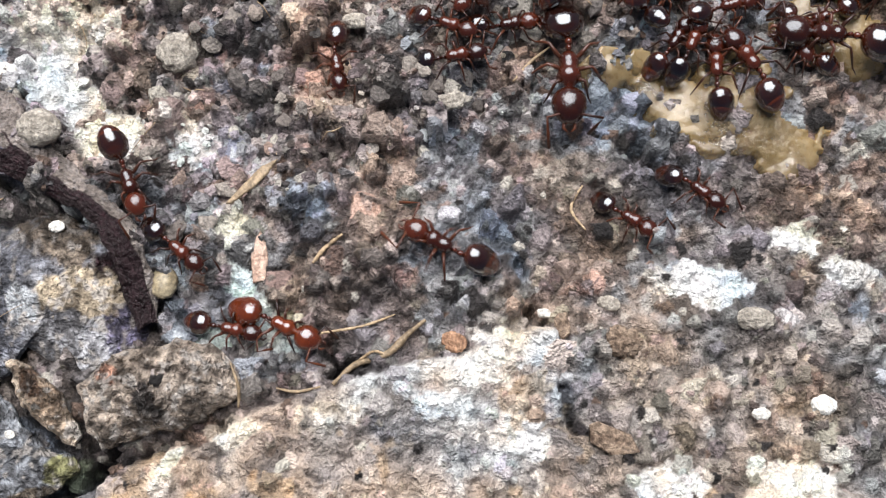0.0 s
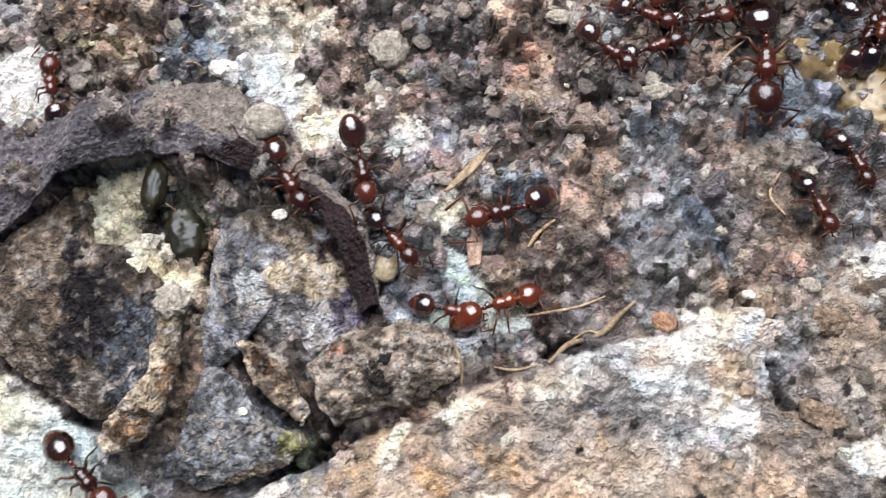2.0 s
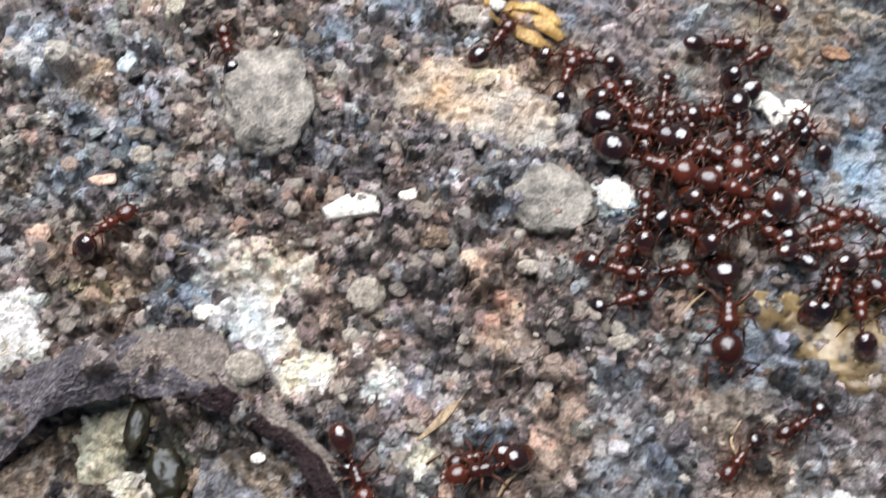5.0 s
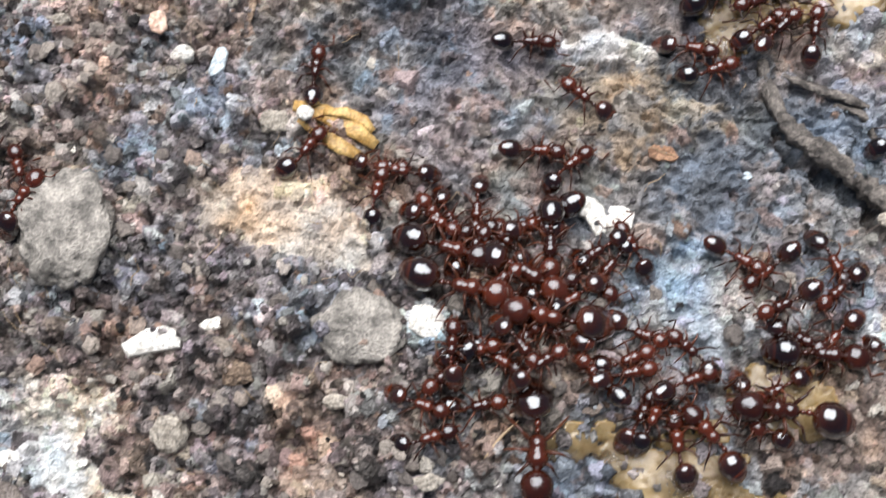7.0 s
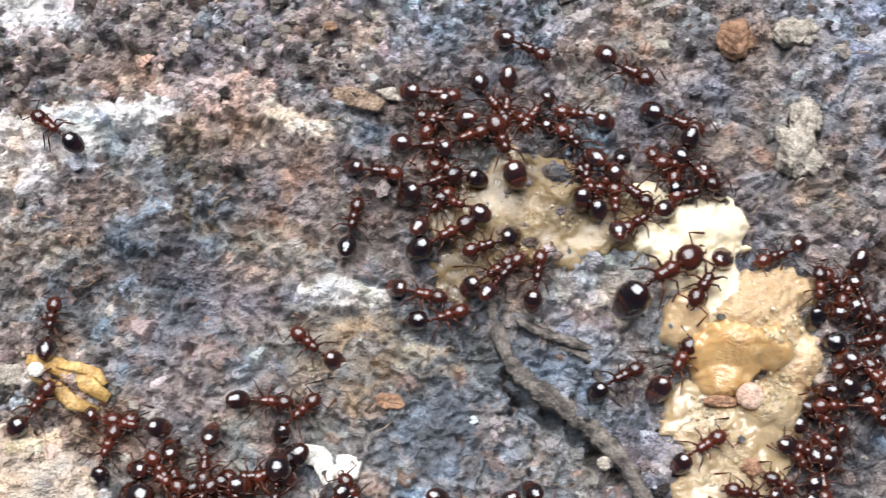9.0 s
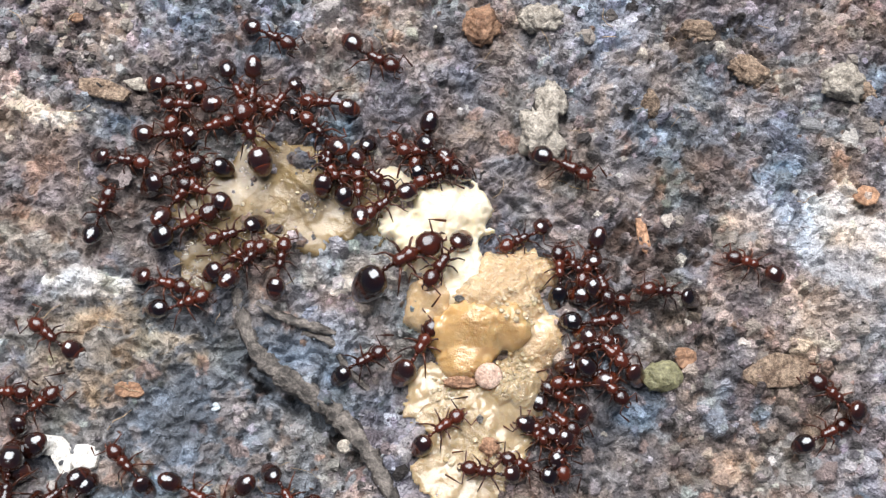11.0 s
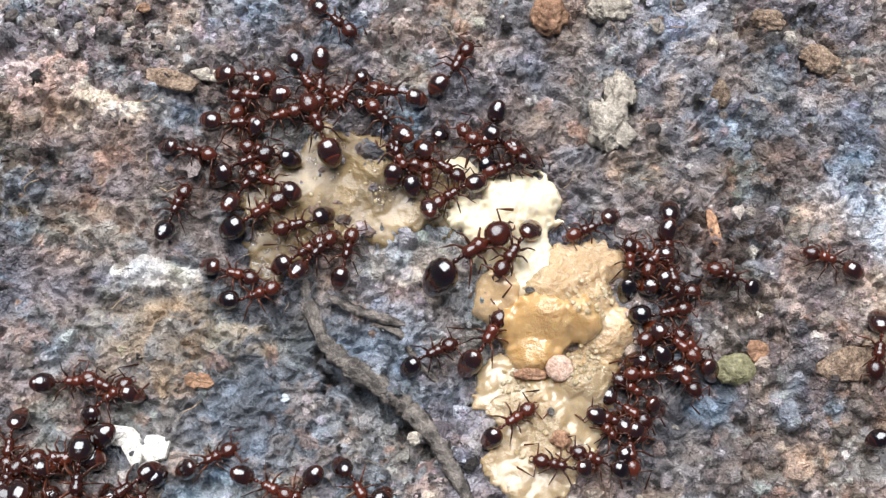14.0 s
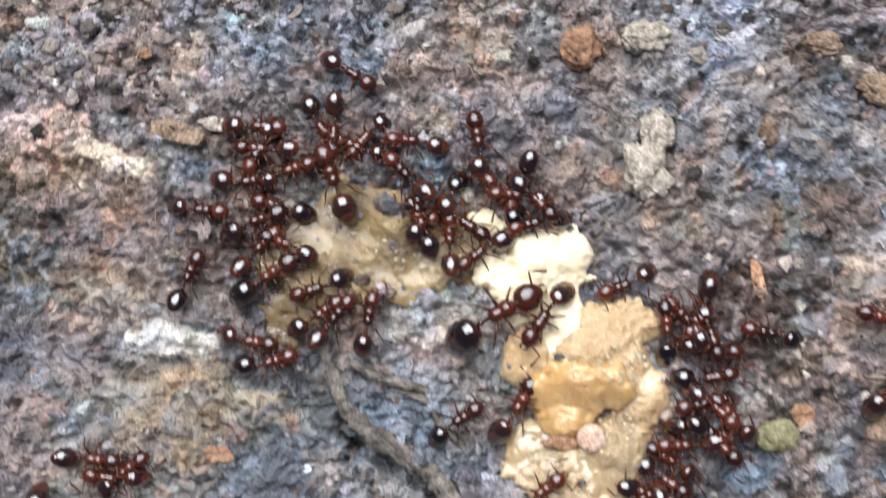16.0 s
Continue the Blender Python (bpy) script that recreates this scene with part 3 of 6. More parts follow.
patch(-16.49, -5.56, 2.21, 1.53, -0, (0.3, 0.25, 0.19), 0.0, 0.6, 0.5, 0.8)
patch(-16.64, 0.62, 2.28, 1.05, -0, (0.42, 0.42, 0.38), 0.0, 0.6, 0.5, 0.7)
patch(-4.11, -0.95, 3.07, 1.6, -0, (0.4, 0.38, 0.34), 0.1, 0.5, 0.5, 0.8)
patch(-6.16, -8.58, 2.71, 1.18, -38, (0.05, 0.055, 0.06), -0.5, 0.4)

# clods and lime crusts grown into the soil
patch(-26.2, -26.82, 1.98, 1.38, 30, (0.085, 0.08, 0.076), 0.55, 0.45, 0.45, 0.8, 0.6)
patch(-23.77, -27.59, 1.97, 1.36, -10, (0.085, 0.08, 0.076), 0.55, 0.45, 0.45, 0.8, 0.6)
patch(-27.32, -14.52, 2.06, 1.43, -0, (0.27, 0.265, 0.26), 0.3, 0.45, 0.45, 0.8, 0.6)
patch(-32.75, -23.12, 0.7, 0.87, -0, (0.68, 0.67, 0.63), 0.35, 0.45, 0.45, 0.8, 0.6)
patch(-17.93, -22.61, 0.92, 0.82, -20, (0.42, 0.39, 0.34), 0.4, 0.45, 0.45, 0.8, 0.6)
patch(-20.13, -0.83, 0.97, 0.9, -0, (0.46, 0.37, 0.32), 0.4, 0.45, 0.45, 0.8, 0.6)
patch(-26.97, 5.81, 1.31, 0.71, -5, (0.68, 0.67, 0.63), 0.35, 0.45, 0.45, 0.8, 0.6)
patch(-16.3, -2.1, 1.52, 0.69, -8, (0.68, 0.67, 0.63), 0.35, 0.45, 0.45, 0.8, 0.6)
patch(-21.1, 6.36, 0.89, 0.49, -20, (0.46, 0.37, 0.32), 0.4, 0.45, 0.45, 0.8, 0.6)
patch(-24.75, 5.86, 1.15, 0.71, -0, (0.085, 0.08, 0.076), 0.55, 0.45, 0.45, 0.8, 0.6)
patch(-22.97, 2.76, 1.55, 1.08, 20, (0.085, 0.08, 0.076), 0.55, 0.45, 0.45, 0.8, 0.6)
patch(-24.85, 0.32, 1.79, 0.9, -0, (0.085, 0.08, 0.076), 0.55, 0.45, 0.45, 0.8, 0.6)
patch(-6.24, 4.98, 1.84, 0.93, 5, (0.085, 0.08, 0.076), 0.55, 0.45, 0.45, 0.8, 0.6)
patch(-6.48, 3.44, 1.09, 0.65, -0, (0.085, 0.08, 0.076), 0.55, 0.45, 0.45, 0.8, 0.6)
patch(13.16, 9.11, 1.37, 0.97, -20, (0.085, 0.08, 0.076), 0.55, 0.45, 0.45, 0.8, 0.6)
# weathered bark
bark(-7.19, -0.16, 23.02, 11.17, -0, 0.9)
bark(9.94, 5.36, 13.46, 9.24, -0, 0.8)
bark(-15.32, -4.94, 10.27, 7.63, -0, 0.8)
bark(-24.38, 0.86, 8.46, 6.4, -0, 0.6)
patch(-39.52, -11.1, 2.02, 2.73, -15, (0.31, 0.3, 0.27), 1.0, 0.16, 0.7, 0.95, 0.35)
patch(-39.9, -10.43, 0.61, 0.79, -0, (0.52, 0.51, 0.47), 0.0, 0.5)
patch(-38.89, -12.58, 0.65, 0.52, -0, (0.5, 0.48, 0.43), 0.0, 0.5)
patch(-30.04, 5.1, 3.26, 0.92, 6, (0.76, 0.75, 0.73), 0.2, 0.35, 0.2, 1.0, 0.25)
patch(-26.58, 5.9, 1.83, 0.82, -0, (0.76, 0.75, 0.73), 0.2, 0.4, 0.2, 1.0, 0.25)
patch(-31.67, 10.97, 2.24, 1.17, -0, (0.74, 0.71, 0.69), 0.15, 0.35, 0.2, 1.0, 0.25)
patch(-22.49, 7.5, 2.64, 0.82, -6, (0.52, 0.4, 0.35), 0.1, 0.4, 0.3, 0.9, 0.5)
patch(-50.92, -7.69, 1.82, 1.62, -0, (0.52, 0.48, 0.44), 0.1, 0.5, 0.3, 0.8, 0.6)
patch(-45.52, -7.06, 2.34, 1.35, -0, (0.36, 0.35, 0.34), 0.0, 0.5, 0.4, 0.7)
patch(-17.63, -0.83, 1.53, 1.06, -0, (0.42, 0.4, 0.37), 0.0, 0.5, 0.4, 0.7)
patch(6.45, 10.13, 2.95, 1.95, -0, (0.36, 0.36, 0.37), 0.0, 0.5, 0.5, 0.7)
patch(-3.69, 11.02, 3.49, 1.67, -0, (0.34, 0.335, 0.34), 0.0, 0.5, 0.5, 0.7)
patch(-14.4, 10.47, 2.4, 1.67, -0, (0.36, 0.34, 0.34), 0.0, 0.5, 0.5, 0.7)
patch(-36.73, 4.03, 5.21, 1.79, 10, (0.78, 0.765, 0.74), 0.25, 0.3, 0.2, 1.0, 0.06)
patch(-30.78, 4.53, 4.42, 1.35, -0, (0.74, 0.7, 0.66), 0.2, 0.4, 0.25, 0.95, 0.12)
patch(-4.26, -12.8, 1.66, 1.24, -10, (0.5, 0.41, 0.35), 0.1, 0.45, 0.3, 0.9, 0.5)
patch(-13.06, -13.66, 2.15, 1.98, 20, (0.46, 0.47, 0.46), 0.1, 0.45, 0.3, 0.8, 0.3)
patch(-49.37, -21.84, 1.88, 1.46, 15, (0.78, 0.8, 0.78), 0.05, 0.4, 0.2, 1.0, 0.08)
patch(18.57, -0.95, 2.12, 1.93, -15, (0.74, 0.75, 0.74), 0.05, 0.5, 0.25, 1.0, 0.1)
patch(-21.34, -26.97, 6.54, 3.4, -0, (0.13, 0.11, 0.098), 0.0, 0.4, 0.5, 0.55)
patch(-17.19, -24.66, 2.63, 3.87, -0, (0.13, 0.112, 0.1), 0.0, 0.4, 0.5, 0.5)
patch(-13.29, 3.52, 3.36, 4.56, -0, (0.13, 0.105, 0.085), 0.0, 0.4, 0.5, 0.6)
patch(-19.25, 0.28, 4.05, 1.58, -0, (0.17, 0.15, 0.14), 0.0, 0.5, 0.5, 0.6)
patch(-44.74, -26.58, 1.18, 2.08, -15, (0.5, 0.47, 0.34), 0.0, 0.45, 0.25, 0.85, 0.3)
patch(-42.21, -28.7, 2.01, 0.84, -36, (0.68, 0.68, 0.58), 0.0, 0.4, 0.22, 0.9, 0.3)
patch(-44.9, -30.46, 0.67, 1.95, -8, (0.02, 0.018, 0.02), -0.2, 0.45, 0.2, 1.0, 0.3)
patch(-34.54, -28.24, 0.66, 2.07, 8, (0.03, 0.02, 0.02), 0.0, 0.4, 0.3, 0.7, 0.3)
patch(16.34, -5.42, 4.41, 5.39, -0, (0.17, 0.148, 0.138), 0.0, 0.5, 0.5, 0.6)
patch(9.95, -8.93, 5.05, 2.36, -0, (0.18, 0.16, 0.152), 0.0, 0.5, 0.5, 0.4)
patch(-47.46, -30.62, 1.79, 1.39, -30, (0.09, 0.075, 0.062), 0.0, 0.5, 0.4, 0.7)
patch(-27.43, -34.39, 4.03, 1.76, 15, (0.32, 0.275, 0.23), 0.0, 0.5, 0.5, 0.5)
patch(-36.79, -29.17, 1.77, 0.97, 5, (0.42, 0.35, 0.27), 0.0, 0.4, 0.3, 0.8, 0.4)
# shadow gap on the root's lower left, sunk and painted near black
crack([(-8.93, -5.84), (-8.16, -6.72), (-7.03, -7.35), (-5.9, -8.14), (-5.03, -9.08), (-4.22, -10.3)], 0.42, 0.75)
patch(-7.17, -15.28, 3.95, 2.42, -0, (0.15, 0.132, 0.122), 0.0, 0.5, 0.5, 0.5)
patch(-29.54, -18.29, 4.76, 2.23, -0, (0.15, 0.125, 0.11), 0.0, 0.5, 0.5, 0.4)
patch(-48.33, -9.95, 4.33, 2.12, -0, (0.34, 0.33, 0.325), 0.0, 0.5, 0.5, 0.6)
patch(-3.58, -4.33, 1.51, 1.31, -0, (0.36, 0.34, 0.32), 0.0, 0.5, 0.4, 0.7)
patch(-5.59, -4.58, 1.26, 1.57, -0, (0.33, 0.335, 0.345), 0.0, 0.5, 0.4, 0.6)
patch(-46.59, -31.92, 2.44, 1.52, -40, (0.085, 0.074, 0.066), 0.0, 0.5, 0.4, 0.6)
patch(-42.71, -32.78, 1.53, 1.6, -0, (0.075, 0.078, 0.086), 0.0, 0.5, 0.4, 0.6)


ROCK = [(-39.0, -37.6), (-35.04, -35.42), (-30.68, -33.43), (-27.53, -31.93), (-22.21, -30.18), (-19.2, -28.99), (-18.58, -32.76), (-16.51, -34.32), (-8.71, -34.84), (-9.02, -39.85), (-39.05, -41.92)]
region(ROCK, (0.24, 0.222, 0.205), -0.06, 0.4, 0.3, 0.65, None, 1.5, (1.7, 0.3))
region(ROCK, (0.74, 0.68, 0.58), 0.08, 0.4, 0.3, 0.95, 0.12, 1.5, (2.2, 0.32))
region(ROCK, (0.12, 0.115, 0.118), -0.1, 0.4, 0.3, 0.6, None, 1.5, (0.9, 0.72))
region(ROCK, (0.45, 0.33, 0.2), 0.0, 0.4, 0.3, 0.6, None, 1.5, (2.0, 0.6))
# pale lime crust by the bud scale
for x, y, rx, ry, turn in ((-31.2, -26.2, 0.75, 0.6, 0), (-30.75, -27.9, 0.5, 1.0, 25), (-29.9, -29.5, 0.65, 1.15, 30), (-28.9, -30.2, 1.0, 0.45, -10)):
    patch(x, y, rx, ry, turn, (0.6, 0.64, 0.57), 0.12, 0.35, 0.2, 1.0, 0.05)
for x, y, rx, ry in ((-13.9, -27.1, 1.7, 0.75), (-10.1, -25.4, 1.2, 0.55), (-7.9, -26.5, 0.9, 0.5), (-20.7, -29.9, 1.4, 0.6)):
    patch(x, y, rx, ry, 0, (0.72, 0.71, 0.65), 0.1, 0.42, 0.2, 1.0, 0.06)
# mixed soil: crumbs of clay, ash and humus in patches
SOIL_AREA = [(-52.0, -24.0), (-52.0, 12.0), (24.0, 14.0), (24.0, -14.0), (-4.0, -29.0), (-19.0, -28.5), (-33.0, -33.0), (-33.5, -26.0), (-40.0, -21.0)]
HUMUS_AREA = [(-52.0, -24.0), (-50.0, -10.0), (-33.0, -5.0), (-20.0, -14.0), (-4.0, -17.0), (-4.0, -29.0), (-19.0, -28.5), (-33.0, -33.0), (-33.5, -26.0), (-40.0, -21.0)]
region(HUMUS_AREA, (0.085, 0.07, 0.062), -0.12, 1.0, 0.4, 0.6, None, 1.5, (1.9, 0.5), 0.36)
region(SOIL_AREA, (0.33, 0.285, 0.25), 0.1, 1.0, 0.4, 0.7, None, 1.5, (1.5, 0.45), 0.36)
region(SOIL_AREA, (0.24, 0.262, 0.272), 0.0, 1.0, 0.4, 0.75, None, 1.5, (2.6, 0.4), 0.36)
region(SOIL_AREA, (0.3, 0.205, 0.165), 0.05, 1.0, 0.4, 0.6, None, 1.5, (1.2, 0.7), 0.36)


# fine wrinkles and mottling over the whole surface
warp_x = GX + 0.5 * lump_noise(GX, GY, 1.3, 61) + 0.2 * lump_noise(GX, GY, 0.5, 62)
warp_y = GY + 0.5 * lump_noise(GX, GY, 1.3, 63) + 0.2 * lump_noise(GX, GY, 0.5, 64)
crease = np.abs(lump_noise(warp_x, warp_y * 1.25, 0.6, 65)) + 0.55 * np.abs(lump_noise(warp_x * 1.2, warp_y, 0.3, 66))
HEIGHT += WRINKLE * 0.95 * (np.sqrt(np.clip(crease, 0, 1)) - 0.6)
along, across = 0.83 * warp_x - 0.56 * warp_y, 0.56 * warp_x + 0.83 * warp_y
fold = np.abs(lump_noise(along / 3.2, across, 0.62, 73)) + 0.5 * np.abs(lump_noise(along / 2.6, across, 0.33, 74))
HEIGHT += np.clip(WRINKLE - 0.3, 0, 1) * 1.0 * (np.sqrt(np.clip(fold, 0, 1)) - 0.6)
dull = np.clip(1.25 - 1.7 * COLOUR.mean(-1), 0.15, 1)
COLOUR *= np.exp(dull * ((0.62 - 0.25 * np.clip(WRINKLE, 0, 1)) * lump_noise(warp_x, warp_y, 0.36, 67) + 0.25 * lump_noise(GX, GY, 1.1, 68)))[..., None]
blue = np.clip(lump_noise(GX, GY, 1.7, 69) * 1.4 - 0.4, 0, 1) * np.clip(WRINKLE, 0, 1)
COLOUR *= 1 + blue[..., None] * np.array((-0.17, 0.02, 0.08))
hue = lump_noise(GX, GY, 2.6, 71) + 0.6 * lump_noise(GX, GY, 0.9, 72)
COLOUR *= 1 + hue[..., None] * np.array((0.16, 0.01, -0.16))
COLOUR *= np.array((1.2, 1.19, 1.25)) * (1 - 0.08 * np.clip(WRINKLE, 0, 1))[..., None]
COLOUR = np.clip(COLOUR, 0.012, 0.85)

# grains lying all over the ground, angular, each with its own size and colour
rng = np.random.default_rng(7)
BASE = COLOUR.copy()


def grain_tint(base):
    bright = min(1.0, max(0.0, (base.mean() - 0.25) / 0.3))
    t = base * math.exp(rng.normal(0.03, 0.36 - 0.24 * bright)) * (1 + rng.normal(0, 0.03, 3))
    odd = rng.random() + 0.08 * bright
    if odd < 0.028:
        t = np.array((0.5, 0.47, 0.42)) * rng.uniform(0.6, 1.3)
    elif odd < 0.05:
        t = np.array((0.24, 0.17, 0.135)) * rng.uniform(0.6, 1.3)
    elif odd < 0.085:
        t = np.array((0.035, 0.032, 0.032)) * rng.uniform(0.6, 1.6)
    return np.clip(t, 0.012, 0.85)


for n in range(125000):
    x, y = rng.uniform(X0, X1), rng.uniform(Y0, Y1)
    if not -18 < y - 0.55 * (x + 15) < 28 or y > 0.5 * (x + 58):
        if rng.random() < 0.7:
            continue
    i, j = np.searchsorted(gx, x), np.searchsorted(gy, y)
    g = GRIT[j, i]
    if rng.random() > g:
        continue
    r = min(0.6, 0.13 * math.exp(abs(rng.normal(0, 0.6)))) * (0.7 + 0.3 * g)
    w = window(x, y, r * 1.3)
    u, v = (GX[w] - x) / r, (GY[w] - y) / r
    d = np.zeros(u.shape)
    a = rng.uniform(0, 6.3)
    for k in range(rng.integers(4, 7)):
        a += rng.uniform(0.75, 1.75)
        d = np.maximum(d, (u * math.cos(a) + v * math.sin(a)) / rng.uniform(0.6, 1.15))
    rise = r * rng.uniform(0.2, 1.0)
    lean = rng.uniform(-0.45, 0.45, 2) * r
    top = HEIGHT[j, i] + rise * np.clip((1 - d) * rng.uniform(1.6, 4.0), 0, 1) + u * lean[0] + v * lean[1] - 0.01
    on = (d < 1) & (top > HEIGHT[w])
    HEIGHT[w] = np.where(on, top, HEIGHT[w])
    COLOUR[w] = np.where(on[..., None], grain_tint(BASE[j, i]), COLOUR[w])

ny, nx = GX.shape
me = bpy.data.meshes.new("ground")
me.vertices.add(nx * ny)
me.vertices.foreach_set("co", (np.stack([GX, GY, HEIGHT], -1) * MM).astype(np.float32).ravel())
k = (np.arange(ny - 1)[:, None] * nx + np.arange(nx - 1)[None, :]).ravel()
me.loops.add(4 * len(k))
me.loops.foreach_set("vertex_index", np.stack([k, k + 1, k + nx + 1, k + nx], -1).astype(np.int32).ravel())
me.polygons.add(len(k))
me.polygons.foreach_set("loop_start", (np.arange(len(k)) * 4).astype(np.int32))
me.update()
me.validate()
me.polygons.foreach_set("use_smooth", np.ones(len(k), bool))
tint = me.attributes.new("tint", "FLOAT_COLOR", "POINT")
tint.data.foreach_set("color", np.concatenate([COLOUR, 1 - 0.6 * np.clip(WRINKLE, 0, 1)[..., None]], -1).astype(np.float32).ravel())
me.materials.append(M_GROUND)
ground = tagged(new("ground", me), "grey brown gritty soil over weathered stone", "ground", kind="structure")


# loose sharp grit lying on the ground
ico = bmesh.new()
bmesh.ops.create_icosphere(ico, subdivisions=1, radius=1.0)
ICO_V = np.array([v.co[:] for v in ico.verts])
ICO_F = np.array([[v.index for v in f.verts] for f in ico.faces])
ico.free()
gv, gf, gc = [], [], []
while len(gv) < 6000:
    x, y = rng.uniform(X0, X1), rng.uniform(Y0, Y1)
    i, j = np.searchsorted(gx, x), np.searchsorted(gy, y)
    if not -18 < y - 0.55 * (x + 15) < 28 or rng.random() > GRIT[j, i]:
        continue
    r = min(0.5, 0.1 * math.exp(abs(rng.normal(0, 0.6))))
    turn = np.array(Euler(rng.uniform(0, 6.3, 3)).to_matrix())
    v = (ICO_V * rng.uniform(0.65, 1.25, (len(ICO_V), 1)) * rng.uniform(0.4, 1.2, 3)) @ turn.T * (r, r, 0.6 * r)
    gf.append(ICO_F + len(gv) * len(ICO_V))
    gv.append(v + (x, y, HEIGHT[j, i] + 0.25 * r))
    gc.append(np.tile(np.append(grain_tint(BASE[j, i]), 1.0), (len(ICO_V), 1)))
me = bpy.data.meshes.new("grit")
me.from_pydata((np.concatenate(gv) * MM).tolist(), [], np.concatenate(gf).tolist())
tint = me.attributes.new("tint", "FLOAT_COLOR", "POINT")
tint.data.foreach_set("color", np.concatenate(gc).astype(np.float32).ravel())
me.materials.append(M_GROUND)
grit = tagged(new("grit", me), "loose angular grey brown and white sand grains", "grit", kind="stuff")


# the larger loose stones, each a piece of the ground
m, nodes, links, sh = material("mixed stones")
info = nodes.new("ShaderNodeObjectInfo")
r = ramp_node(nodes, [(0.0, (0.1, 0.09, 0.085)), (0.3, (0.18, 0.155, 0.14)), (0.6, (0.27, 0.24, 0.215)), (0.85, (0.36, 0.32, 0.28)), (0.94, (0.28, 0.18, 0.14)), (1.0, (0.55, 0.52, 0.48))])
links.new(info.outputs["Random"], r.inputs[0])
f = noise_node(nodes, links, 6000, 5, 0.65)
fr = ramp_node(nodes, [(0.3, (0.3, 0.3, 0.31)), (0.7, (1.6, 1.58, 1.55))])
links.new(f.outputs[0], fr.inputs[0])
links.new(mix_node(nodes, links, "MULTIPLY", 0.8, r.outputs[0], fr.outputs[0]), sh.inputs["Base Color"])
sh.inputs["Roughness"].default_value = 0.6
bump_node(nodes, links, f.outputs[0], 0.9, 0.0002, sh)
M_STONES = m
stone_meshes = []
for k in range(10):
    bm = bmesh.new()
    bmesh.ops.create_icosphere(bm, subdivisions=2, radius=0.5 * MM)
    squash = Vector((1.0, random.uniform(0.55, 1.0), random.uniform(0.35, 0.6)))
    for v in bm.verts:
        n = noise.fractal(v.co / MM * 2.4 + Vector((k * 5.1, 0, 0)), 0.8, 2.0, 3)
        v.co *= 1 + 0.55 * n
        v.co = Vector((v.co.x * squash.x, v.co.y * squash.y, v.co.z * squash.z))
    me = bpy.data.meshes.new("stone")
    bm.to_mesh(me)
    bm.free()
    me.materials.append(M_STONES)
    stone_meshes.append(me)
placed = 0
while placed < 290:
    x, y = rng.uniform(-52, 22), rng.uniform(-37, 13)
    i, j = np.searchsorted(gx, x), np.searchsorted(gy, y)
    if not -17 < y - 0.55 * (x + 15) < 24 or rng.random() > GRIT[j, i] or BASE[j, i].mean() > 0.4:
        continue
    if (-51 < x < -33.5 and y < -24) or (WRINKLE[j, i] > 0.5 and rng.random() < 0.8):
        continue
    q = rng.uniform(0.4, 0.9)
    ob = new("stone", stone_meshes[placed % 10])
    ob.parent = ground
    ob.matrix_basis = pose(x * MM, y * MM, (level_at(x, y, 0.25 * q) - 0.06 * q) * MM, rng.uniform(-25, 25), rng.uniform(-25, 25), rng.uniform(0, 360))
    ob.scale = (q, q, q)
    placed += 1


